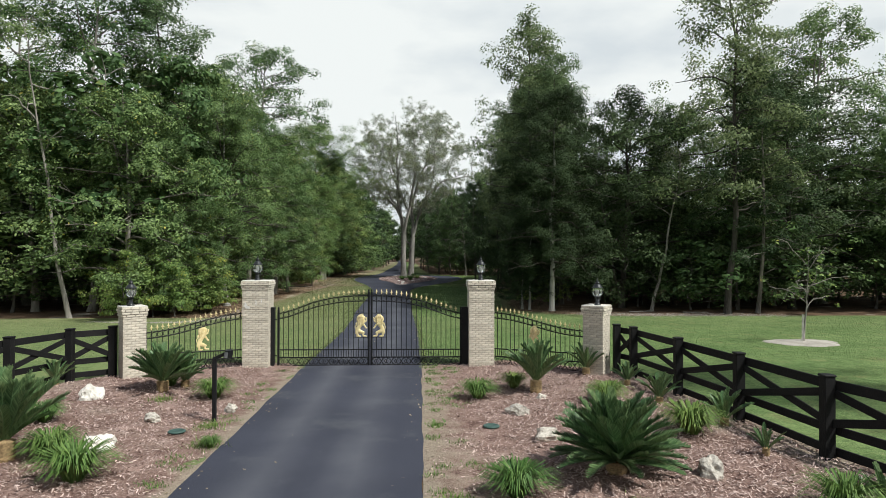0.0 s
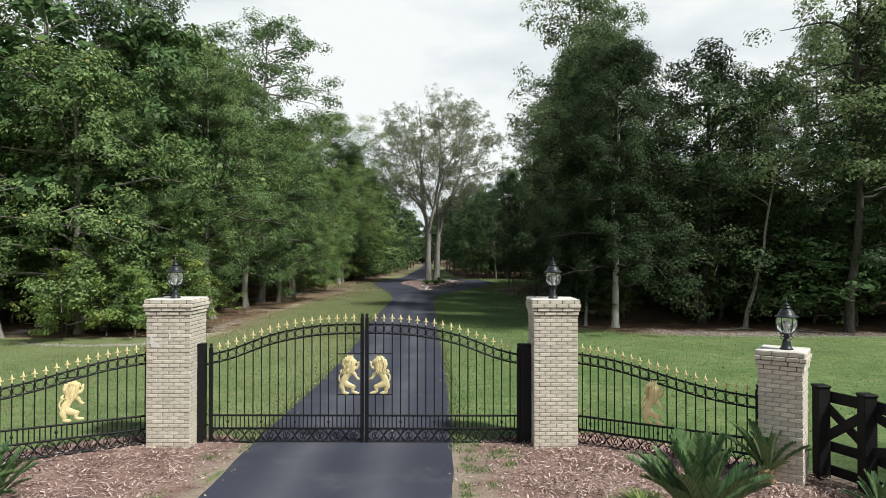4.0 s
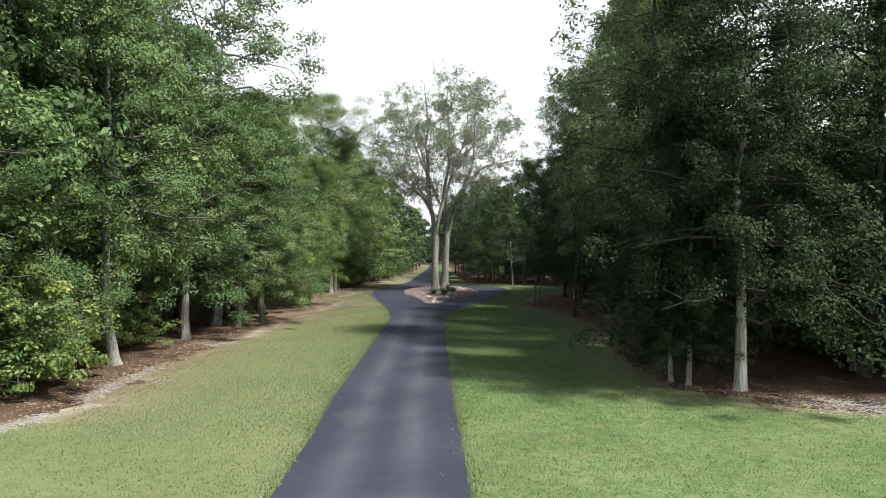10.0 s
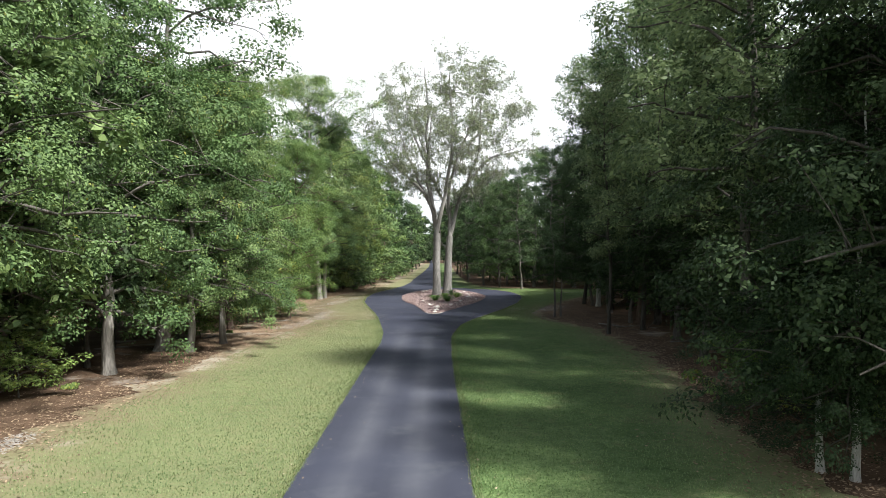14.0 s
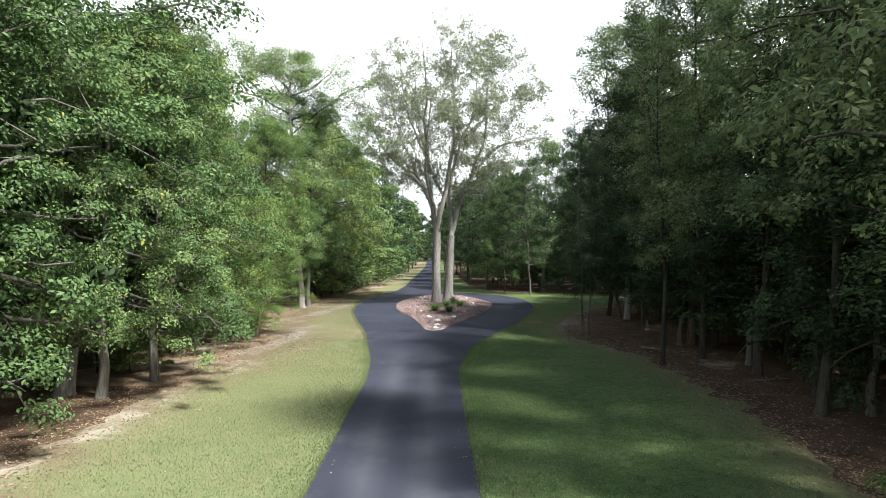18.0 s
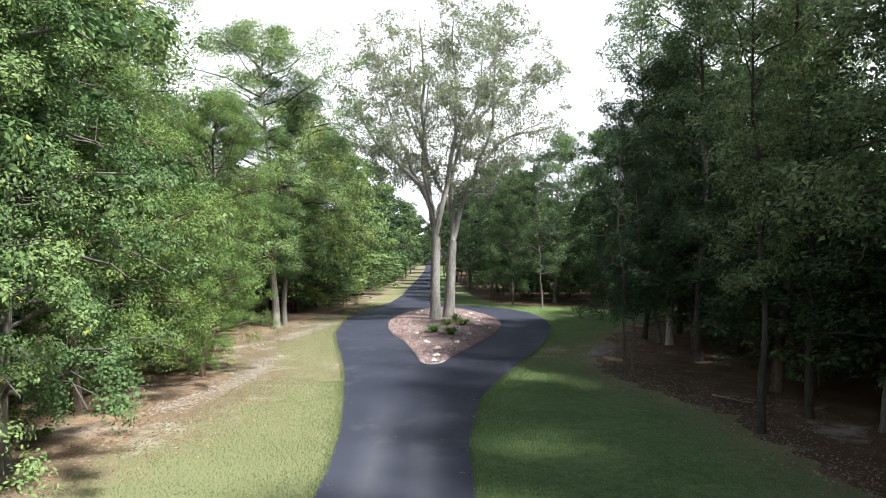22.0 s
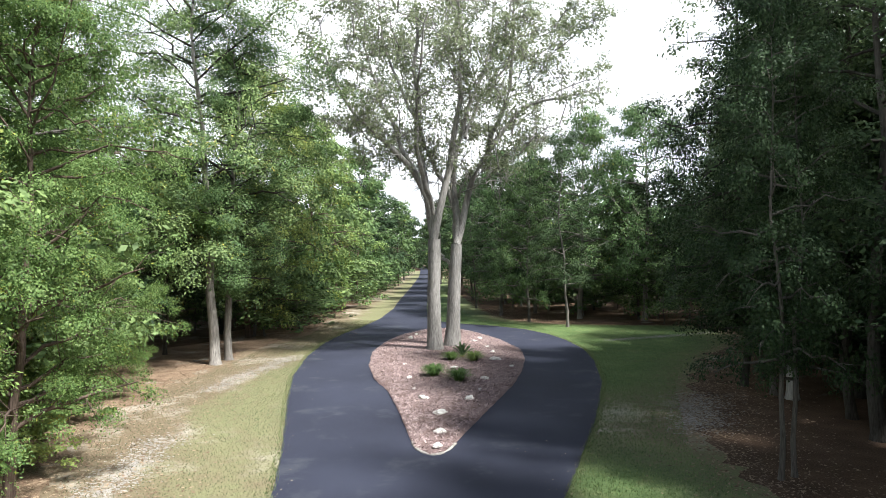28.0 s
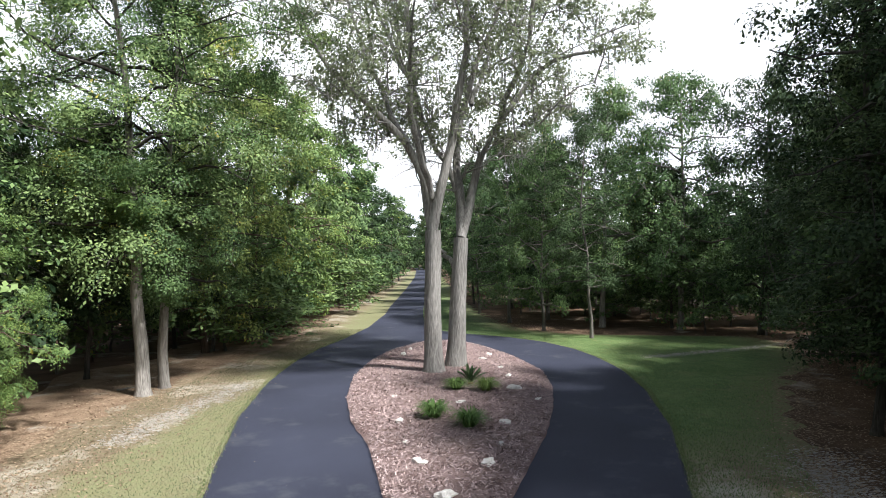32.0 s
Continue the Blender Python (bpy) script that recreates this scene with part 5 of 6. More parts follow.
def lantern(x, y, z, turn):
    """A post lantern: flared foot, stem, globe of curved panes in a cage, domed hood and spire."""
    thing = new("post_lantern")
    thing.matrix_basis = pose(x, y, z, 0, 0, turn) @ Matrix.Scale(1.09, 4)
    tagged(thing, "black metal post lantern with a clear glass globe", "lantern", "lanterns on the gate pillars")
    v, f = lathe([(0, 0), (0.088, 0), (0.09, 0.012), (0.07, 0.03), (0.058, 0.06), (0.05, 0.11), (0.047, 0.135), (0.03, 0.14), (0.028, 0.165), (0.05, 0.17), (0.052, 0.182), (0.034, 0.19), (0.036, 0.205), (0.08, 0.218), (0.084, 0.232), (0, 0.234)], 18)
    part_np("foot", mesh_np("foot", v, f, M_LAMP, True), thing)
    for k in range(3):
        a = 2 * math.pi * k / 3 + 0.4
        curl = [(0.035, 0.135), (0.075, 0.145), (0.095, 0.165), (0.085, 0.183), (0.066, 0.178), (0.072, 0.2), (0.09, 0.225)]
        part_np("scroll", Soup().tube([(q * math.cos(a), q * math.sin(a), z) for q, z in curl], [0.007] * 7, 5).mesh("scroll", M_LAMP), thing)
    prof = [(0.08, 0.232), (0.113, 0.272), (0.13, 0.33), (0.132, 0.385), (0.116, 0.45)]
    for k in range(6):
        a0, a1 = 2 * math.pi * k / 6, 2 * math.pi * (k + 1) / 6
        vs, n = [], 5
        for rr, zz in prof:
            for j in range(n):
                a = a0 + (a1 - a0) * j / (n - 1)
                vs.append((rr * math.cos(a), rr * math.sin(a), zz))
        fs = [[i * n + j, i * n + j + 1, (i + 1) * n + j + 1, (i + 1) * n + j] for i in range(len(prof) - 1) for j in range(n - 1)]
        pane = part_np("pane", mesh_np("pane", vs, fs, M_GLASS, True), thing, label="clear curved glass")
        pane.visible_shadow = False
        part_np("cage_bar", Soup().tube([((rr + 0.004) * math.cos(a0), (rr + 0.004) * math.sin(a0), zz) for rr, zz in prof], [0.006] * 5, 5).mesh("cage_bar", M_LAMP), thing)
    v, f = lathe([(0.118, 0.445), (0.15, 0.446), (0.155, 0.456), (0.148, 0.466), (0.112, 0.482), (0.1, 0.515), (0.08, 0.545), (0.05, 0.56), (0.05, 0.572), (0.062, 0.576), (0.062, 0.586), (0.04, 0.6), (0.04, 0.612), (0.048, 0.616), (0.03, 0.634), (0.013, 0.645), (0.019, 0.66), (0.01, 0.675), (0.004, 0.72), (0, 0.725)], 18)
    part_np("hood", mesh_np("hood", v, f, M_LAMP, True), thing)
    v, f = lathe([(0, 0.232), (0.014, 0.24), (0.014, 0.29), (0.03, 0.32), (0.036, 0.355), (0.026, 0.39), (0, 0.4)], 10)
    part_np("bulb", mesh_np("bulb", v, f, M_BULB, True), thing, label="white glass bulb")


TALL, SHORT = "cream brick gate pillar with stepped head and cement cap", "shorter cream brick pillar at the end of the iron panel"
PILLARS = [(-4.6, 20.68, 0, 4, 40, TALL), (2.53, 20.68, 0, 4, 40, TALL), (-7.5, 18.28, 36, 3, 31, SHORT), (5.67, 18.34, -36, 3, 31, SHORT)]
for x, y, turn, across, courses, label in PILLARS:
    _, top = pillar(x, y, turn, across, courses, label)
    lantern(x, y - 0.1, top, turn + 12)


# ---- iron gate ----
def rod(p, q, r, sides=5):
    return Soup().tube([p, q], [r, r], sides)


def finial_mesh():
    """A cast spear point with two side leaves."""
    v, f = lathe([(0.0, 0), (0.013, 0), (0.014, 0.018), (0.008, 0.026), (0.011, 0.045), (0.02, 0.062), (0.012, 0.09), (0, 0.135)], 8)
    s = Soup().add(v, f)
    for sx in (-1, 1):
        s.tube([(0, 0, 0.048), (sx * 0.02, 0, 0.06), (sx * 0.034, 0, 0.052), (sx * 0.036, 0, 0.07)], [0.006, 0.008, 0.008, 0.002], 5)
    s.v = [q * [1.25, 1.25, 1.2] for q in s.v]
    return s.mesh("finial", M_GOLD)


def ring_mesh(radius):
    a = np.linspace(0, 2 * np.pi, 17)
    return Soup().tube(np.column_stack([radius * np.cos(a), 0 * a, radius * np.sin(a)]), [0.0075] * 17, 5).mesh("ring", M_IRON)


def lion_mesh():
    """A rearing crowned lion in low relief, facing +x, one plain cast plate."""
    s = Soup()

    def limb(pts, radii):
        q = np.linspace(0, len(pts) - 1, 5 * len(pts))
        p = np.column_stack([np.interp(q, np.arange(len(pts)), [c[k] for c in pts]) for k in range(2)] + [np.interp(q, np.arange(len(pts)), radii)])
        for _ in range(3):
            p[1:-1] = p[1:-1] * 0.5 + 0.25 * (p[:-2] + p[2:])
        s.tube(np.column_stack([p[:, 0], 0 * q, p[:, 1]]), p[:, 2], 10)

    limb([(-0.14, 0.2), (-0.11, 0.28), (-0.05, 0.38), (0.01, 0.48), (0.02, 0.58), (0.03, 0.66), (0.03, 0.74)], [0.03, 0.075, 0.066, 0.1, 0.1, 0.085, 0.03])
    limb([(-0.05, 0.42), (-0.08, 0.5), (-0.1, 0.58), (-0.07, 0.67), (-0.01, 0.735)], [0.01, 0.05, 0.062, 0.065, 0.02])
    limb([(0.02, 0.655), (0.08, 0.645), (0.125, 0.625), (0.14, 0.62)], [0.07, 0.056, 0.036, 0.014])
    limb([(0.05, 0.52), (0.13, 0.51), (0.17, 0.55), (0.165, 0.62), (0.19, 0.645)], [0.05, 0.032, 0.024, 0.026, 0.014])
    limb([(0.02, 0.45), (0.1, 0.4), (0.13, 0.34), (0.165, 0.305), (0.2, 0.305)], [0.05, 0.036, 0.026, 0.03, 0.014])
    limb([(-0.12, 0.29), (-0.07, 0.2), (0.03, 0.16), (0.1, 0.165)], [0.065, 0.07, 0.056, 0.026])
    limb([(0.09, 0.18), (0.06, 0.11), (0.06, 0.06), (0.12, 0.035), (0.19, 0.028)], [0.045, 0.036, 0.03, 0.032, 0.016])
    limb([(-0.12, 0.26), (-0.15, 0.16), (-0.12, 0.09), (-0.13, 0.045), (-0.06, 0.028), (-0.01, 0.024)], [0.06, 0.06, 0.038, 0.032, 0.034, 0.014])
    limb([(-0.14, 0.22), (-0.2, 0.28), (-0.2, 0.38), (-0.15, 0.4), (-0.17, 0.46), (-0.13, 0.49)], [0.018, 0.015, 0.014, 0.022, 0.03, 0.006])
    limb([(-0.04, 0.735), (0.06, 0.74)], [0.018, 0.018])
    for k in range(4):
        limb([(-0.04 + 0.033 * k, 0.735), (-0.042 + 0.035 * k, 0.775)], [0.014, 0.007])
    r = random.Random(4)
    for k in range(44):
        x, z = r.uniform(-0.12, 0.07), r.uniform(0.44, 0.71)
        dx = r.uniform(-0.03, 0.01)
        for sy in (-1, 1):
            s.tube([(x, sy * 0.085, z), (x + dx * 0.5, sy * 0.1, z - 0.025), (x + dx, sy * 0.08, z - 0.055)], [0.006, 0.013, 0.003], 5)
    s.v = [q * [1.0, 0.36, 1.0] for q in s.v]
    me = s.mesh("lion", M_GOLD)
    for f in me.polygons:
        f.use_smooth = True
    return me


FINIAL, RING, LION = finial_mesh(), ring_mesh(0.07), lion_mesh()
SCROLL_RING = ring_mesh(0.06)


def panel(name, label, length, top_line, lion_x, m, category, group, posts=(1, 1), flip=1, bottom=0.03, lift=0.0, standing=False):
    """An iron panel along local x: stiles, rails, pickets with gold points, rings, a scroll band and a lion plate."""
    thing = new(name)
    thing.matrix_basis = m
    tagged(thing, label, category, group)
    n = round(length / 0.16)
    step = length / n
    xs = np.linspace(0, length, 40)
    top = np.array([(x, 0, top_line(x / length)) for x in xs])

    def low(x):
        return bottom + lift * x / length

    for drop, r in ((0.0, 0.016), (0.175, 0.016)):
        part_np("rail", Soup().tube(top - [0, 0, drop], [r] * 40, 6).mesh("rail", M_IRON), thing)
    for z, r in ((0, 0.024), (0.26, 0.02), (0.505, 0.02)):
        part_np("rail", rod((0, 0, low(0) + z), (length, 0, low(length) + z), r, 6).mesh("rail", M_IRON), thing)
    for side, on in enumerate(posts):
        if on:
            x = side * length
            h = top_line(side) + 0.12
            bm = bmesh.new()
            box(bm, x - 0.032, x + 0.032, -0.032, 0.032, 0.0, h, 0.004)
            stile = part("stile", bm, M_IRON, thing)
            v, f = lathe([(0, h), (0.03, h), (0.03, h + 0.012), (0.014, h + 0.02), (0.03, h + 0.042), (0.034, h + 0.055), (0.026, h + 0.075), (0, h + 0.085)], 10)
            part_np("ball", mesh_np("ball", v + [x, 0, 0], f, M_IRON, True), stile)
    k1 = min(n, round(lion_x / step + 1.5))
    lx0, lx1 = (k1 - 3) * step, k1 * step
    lz0 = low(lion_x) + 0.53 if standing else 0.93
    lz1 = lz0 + 0.775
    for z in ((lz1,) if standing else (lz0, lz1)):
        part_np("lion_bar", rod((lx0, 0, z), (lx1, 0, z), 0.011).mesh("lion_bar", M_IRON), thing)
    for k in range(1, n):
        x = k * step
        zt = top_line(x / length)
        zb = low(x) + 0.26
        if lx0 + 0.02 < x < lx1 - 0.02:
            part_np("picket", rod((x, 0, zb), (x, 0, lz0 if not standing else low(x) + 0.505), 0.0115).mesh("picket", M_IRON), thing)
            s = rod((x, 0, lz1), (x, 0, max(lz1 + 0.03, zt + 0.075)), 0.0115)
        else:
            s = rod((x, 0, zb), (x, 0, zt + 0.075), 0.0115)
        picket = part_np("picket", s.mesh("picket", M_IRON), thing)
        part_np("finial", FINIAL, picket, pose(x, 0, zt + 0.05), "gold-painted spear point")
        if k % 4 == 2:
            v, f = lathe([(0, -0.032), (0.02, -0.02), (0.028, 0), (0.02, 0.02), (0, 0.032)], 8)
            part_np("knob", mesh_np("knob", v + [x, 0, zb + 0.125], f, M_IRON, True), thing)
    for k in range(n):
        x = (k + 0.5) * step
        slope = math.degrees(math.atan2(top_line((x + 0.05) / length) - top_line((x - 0.05) / length), 0.1))
        part_np("ring", RING, thing, pose(x, 0, top_line(x / length) - 0.0875, 0, -slope, 0))
        part_np("short_picket", rod((x, 0, low(x) + 0.26), (x, 0, low(x) + 0.505), 0.0105, 4).mesh("short_picket", M_IRON), thing)
        if k % 2 == 0:
            part_np("scroll_ring", SCROLL_RING, thing, pose(x + step / 2, 0, low(x) + 0.13))
    for ph in (0, 1):
        a = np.linspace(0, length, n * 8 + 1)
        z = low(a) + 0.13 + 0.118 * np.sin(np.pi * a / (2 * step) + ph * np.pi)
        part_np("scroll", Soup().tube(np.column_stack([a, 0 * a + (ph - 0.5) * 0.012, z]), [0.0105] * len(a), 4).mesh("scroll", M_IRON), thing)
        z = low(a) + 0.13 + 0.118 * np.sin(np.pi * a / step + ph * np.pi)
        part_np("scroll", Soup().tube(np.column_stack([a, 0 * a + (ph - 0.5) * 0.02, z]), [0.0085] * len(a), 4).mesh("scroll", M_IRON), thing)
    part_np("lion", LION, thing, pose((lx0 + lx1) / 2, -0.012, lz0) @ Matrix.Diagonal((0.98 * flip, 1, 0.98, 1)), "gold-painted cast lion")
    return thing


def gate_line(s):
    s = min(1, max(0, s))
    return 1.7 + 0.57 * float(np.interp(s, (0, 0.06, 0.154, 0.265, 0.376, 0.487, 0.6, 0.71, 0.82, 0.91, 1), (0, 0.05, 0.186, 0.4, 0.605, 0.754, 0.864, 0.94, 0.98, 0.995, 1)))


def wing_line(s):
    s = min(1, max(0, s))
    return 1.7 - 0.37 * (s - math.sin(2 * math.pi * s) / (2 * math.pi) * 0.7)


GY = 20.7
panel("gate_leaf", "closed black iron gate leaf with gold points and lion", 2.88, gate_line, 2.6, pose(-3.96, GY, 0.0), "gate", "leaves of the driveway gate", flip=1)
panel("gate_leaf", "closed black iron gate leaf with gold points and lion", 2.88, gate_line, 2.6, pose(1.89, GY, 0.0, 0, 0, 180), "gate", "leaves of the driveway gate", flip=1)
for x0, y0, x1, y1, lift in ((-5.0, 20.6, -7.22, 18.48, 0.18), (2.94, 20.6, 5.38, 18.54, 0.14)):
    ln = math.hypot(x1 - x0, y1 - y0)
    panel("iron_panel", "curved black iron fence panel with gold points and lion", ln, wing_line, ln * 0.47, pose(x0, y0, 0.03, 0, 0, math.degrees(math.atan2(y1 - y0, x1 - x0))), "fence panel", "iron panels beside the gate", posts=(0, 1), flip=-1 if x1 < 0 else 1, lift=lift, standing=True)


def gate_post(x, side):
    """The square steel post that carries a leaf, with its hinges."""
    thing = new("gate_post")
    thing.location = (x, 20.72, 0)
    tagged(thing, "square black steel gate post with hinges", "gate post", "steel posts of the gate")
    bm = bmesh.new()
    box(bm, -0.108, 0.108, -0.1, 0.1, 0, 1.88, 0.006)
    part("post", bm, M_IRON, thing)
    bm = bmesh.new()
    box(bm, -0.116, 0.116, -0.108, 0.108, 1.88, 1.9, 0.004)
    part("cap", bm, M_IRON, thing)
    for z in (0.35, 1.5):
        part_np("hinge", rod((side * 0.1, 0, z), (side * 0.17, 0, z), 0.022, 8).mesh("hinge", M_IRON), thing)
    bm = bmesh.new()
    box(bm, -side * 0.13 - 0.03, -side * 0.13 + 0.03, -0.06, 0.06, 0.5, 0.72, 0.008)
    part("junction_box", bm, M_IRON, thing)


gate_post(-4.19, 1)
gate_post(2.03, -1)


# ---- black board fences ----
def board(p, q, height, thick):
    """A plank from p to q (centres), standing on edge."""
    p, q = Vector(p), Vector(q)
    d = q - p
    bm = bmesh.new()
    box(bm, -d.length / 2, d.length / 2, -thick / 2, thick / 2, -height / 2, height / 2, 0.005)
    bmesh.ops.transform(bm, matrix=Matrix.Translation((p + q) / 2) @ d.to_track_quat("X", "Z").to_matrix().to_4x4(), verts=bm.verts)
    return bm


def board_fence(points, label, out):
    """Posts with a top rail, two low rails and a crossed bay between each pair."""
    thing = new("board_fence")
    thing.location = (*points[0], 0.1)
    tagged(thing, label, "fence", "black board fences")
    o = Vector((*points[0], 0))
    pts = [Vector((*p, 0)) - o for p in points]
    for i, p in enumerate(pts):
        bm = bmesh.new()
        box(bm, p.x - 0.092, p.x + 0.092, p.y - 0.092, p.y + 0.092, -0.2, 1.45, 0.01)
        post = part("post", bm, M_FENCE, thing)
        bm = bmesh.new()
        box(bm, p.x - 0.105, p.x + 0.105, p.y - 0.105, p.y + 0.105, 1.45, 1.49, 0.012)
        part("post_cap", bm, M_FENCE, post)
    for i in range(len(pts) - 1):
        a, b = pts[i], pts[i + 1]
        d = (b - a).normalized()
        nrm = Vector((-d.y, d.x, 0)) * out
        off = nrm * 0.1
        part("top_rail", board(a + off + Vector((0, 0, 1.31)), b + off + Vector((0, 0, 1.31)), 0.17, 0.035), M_FENCE, thing)
        for z in (0.56, 0.2):
            part("low_rail", board(a + off + Vector((0, 0, z)), b + off + Vector((0, 0, z)), 0.15, 0.035), M_FENCE, thing)
        part("brace", board(a + off * 0.6 + Vector((0, 0, 1.2)), b + off * 0.6 + Vector((0, 0, 0.66)), 0.14, 0.03), M_FENCE, thing)
        part("brace", board(a + off * 0.25 + Vector((0, 0, 0.66)), b + off * 0.25 + Vector((0, 0, 1.2)), 0.14, 0.03), M_FENCE, thing)


board_fence([(6.27, 18.38), (6.54, 17.72), (6.86, 15.4), (7.15, 13.0), (7.42, 10.55), (8.0, 8.3), (8.4, 5.9), (8.8, 3.4)], "black-painted board fence with crossed bays beside the mulch bed", 1)
board_fence([(-8.02, 18.25), (-8.85, 17.6), (-9.42, 15.95), (-10.3, 13.9), (-11.4, 11.8), (-12.5, 9.8)], "black-painted board fence with crossed bays by the lawn", -1)


# ---- plants and stones before the gate ----
def frond_mesh(seed, length, leaflets=58, width=0.11, lift=0.2):
    """One stiff feather frond along +x from the crown."""
    r = np.random.default_rng(seed)
    t = np.linspace(0, 1, 12)
    path = np.column_stack([length * (t * 0.98 - 0.04 * t**3), 0.02 * np.sin(t * 3), length * (lift * t - (0.03 + lift * 0.85) * t**2.6)])
    s = Soup().tube(path, 0.012 * (1 - 0.8 * t) + 0.002, 4)
    v, n = [], 0
    for k in range(leaflets):
        u = 0.1 + 0.9 * k / leaflets
        p = np.array([np.interp(u, t, path[:, c]) for c in range(3)])
        w = width * (math.sin(math.pi * min(1, u * 0.85 + 0.12)) ** 0.6) * length
        for sd in (-1, 1):
            tip = p + np.array([1.25 * w, sd * w * 0.82, 0.42 * w + r.uniform(-0.015, 0.015)])
            v += [p + [-0.014, 0, 0], p + [0.022, 0, 0.006], tip + [0.008, 0, 0], p * 0.45 + tip * 0.55 + [-0.024, 0, 0]]
    lv = np.array(v)
    quads = np.concatenate(s.f)
    tris = np.arange(len(lv)).reshape(-1, 4) + s.n
    out = bpy.data.meshes.new("frond")
    out.from_pydata(np.vstack([np.concatenate(s.v), lv]).tolist(), [], quads.tolist() + tris.tolist())
    out.materials.append(L_CYCAD)
    return out


FRONDS = [frond_mesh(1, 1.0, lift=0.16), frond_mesh(2, 1.0, lift=0.24), frond_mesh(3, 1.0, lift=0.08)]


def cycad(x, y, size, fronds, stem=0.25, seed=1, low=-24, tall=1.0):
    """A sago palm: stout scaly stem and a rosette of stiff fronds."""
    r = np.random.default_rng(seed)
    thing = new("sago_palm")
    thing.location = (x, y, 0.03 + float(rise(x, y)))
    tagged(thing, "green sago palm with stiff upright feather fronds in mulch", "palm", "sago palms")
    prof = [(0.0, -0.1), (0.13 * size, -0.1), (0.14 * size, 0.05)]
    for k in range(5):
        z = 0.05 + stem * (k + 0.5) / 5
        prof += [(0.15 * size, z), (0.12 * size, z + stem / 11)]
    prof += [(0.06 * size, stem + 0.07), (0, stem + 0.08)]
    v, f = lathe(prof, 12)
    part_np("stem", mesh_np("stem", v, f, M_STEM), thing, label="tan scaly stem")
    for k in range(fronds):
        q = (k + 0.5) / fronds
        tilt = low - (low + 76) * q**0.85
        s = size * r.uniform(0.85, 1.1)
        part_np("frond", FRONDS[k % 3], thing, pose(0, 0, stem + 0.03, 0, 0, k * 137.5 + r.uniform(-12, 12)) @ pose(0.03, 0, 0, r.uniform(-12, 12), tilt * tall + r.uniform(-6, 6), 0) @ Matrix.Scale(s, 4))


def tuft_mesh(seed, blades, mat):
    """A clump of arching strap leaves, about a metre across at scale one."""
    r = np.random.default_rng(seed)
    v, f = [], []
    for k in range(blades):
        a = r.uniform(0, 2 * math.pi)
        out, h = r.uniform(0.15, 0.52), r.uniform(0.2, 0.42)
        d = np.array([math.cos(a), math.sin(a), 0])
        sd = np.array([-math.sin(a), math.cos(a), 0]) * r.uniform(0.007, 0.011)
        o = d * r.uniform(0, 0.1)
        p = [o, o + d * out * 0.35 + [0, 0, h * 0.8], o + d * out * 0.75 + [0, 0, h], o + d * out * 1.1 + [0, 0, h * 0.72]]
        i = len(v)
        v += [p[0] - sd, p[0] + sd, p[1] - sd, p[1] + sd, p[2] - sd * 0.8, p[2] + sd * 0.8, p[3]]
        f += [[i, i + 1, i + 3, i + 2], [i + 2, i + 3, i + 5, i + 4], [i + 4, i + 5, i + 6]]
    return mesh_np("lily_turf", np.array(v), f, mat)


TUFTS = [tuft_mesh(5, 420, L_TUFT), tuft_mesh(6, 340, L_TUFT)]


def tuft(x, y, s, k=0, z=0.05):
    ob = new("lily_turf", TUFTS[k % 2])
    ob.matrix_basis = pose(x, y, z - 0.02 + float(rise(x, y)), 0, 0, 47 * k) @ Matrix.Scale(s * 1.38, 4)
    tagged(ob, "grassy green clump of lily turf in mulch", "plant", "lily turf clumps")


def rock(x, y, sx, sy, sz, seed, z=0.05, label="weathered white limestone rock half sunk in mulch", mat=None):
    bm = bmesh.new()
    bmesh.ops.create_icosphere(bm, subdivisions=3, radius=1.0)
    for v in bm.verts:
        n = noise.noise(v.co * 1.3 + Vector((seed, 0, 0))) * 0.5 - abs(noise.noise(v.co * 2.6 + Vector((0, seed, 0)))) * 0.4 + noise.noise(v.co * 8 + Vector((0, seed, 3))) * 0.06
        v.co *= 1 + n
        v.co = Vector((v.co.x * sx, v.co.y * sy, max(v.co.z, -0.5) * sz))
    ob = part("rock", bm, mat or M_ROCK, m=pose(x, y, z + sz * 0.25 + float(rise(x, y)), 0, 0, seed * 40))
    tagged(ob, label, "rock", "limestone rocks")


cycad(-5.95, 16.5, 1.05, 52, 0.24, 1, -14)
cycad(-5.6, 17.1, 0.75, 24, 0.15, 2)
cycad(-6.4, 11.0, 1.22, 54, 0.3, 3, -30)
cycad(-8.9, 17.0, 0.6, 16, 0.12, 4)
cycad(-7.3, 12.2, 0.7, 16, 0.12, 14)
cycad(3.5, 16.1, 1.05, 34, 0.27, 5, -25)
cycad(5.3, 18.1, 0.75, 18, 0.16, 6)
cycad(6.0, 16.6, 0.55, 16, 0.1, 7)
cycad(6.05, 14.5, 0.65, 20, 0.12, 8)
cycad(3.7, 10.1, 1.14, 110, 0.16, 9, 4)
cycad(6.65, 12.6, 0.62, 18, 0.12, 10)
cycad(6.45, 10.7, 0.42, 12, 0.1, 11)
cycad(6.75, 8.3, 0.5, 16, 0.12, 12)
for k, (x, y, s) in enumerate([(-4.5, 16.0, 0.85), (-4.85, 10.25, 1.0), (-5.75, 11.2, 0.85), (-3.3, 12.0, 0.35), (2.0, 15.8, 0.8), (3.05, 16.8, 0.7), (5.75, 12.1, 1.0), (4.9, 14.7, 0.85), (2.0, 9.4, 0.85), (6.2, 8.3, 0.85), (-7.1, 13.4, 0.7), (-6.0, 17.2, 0.6)]):
    tuft(x, y, s, k)
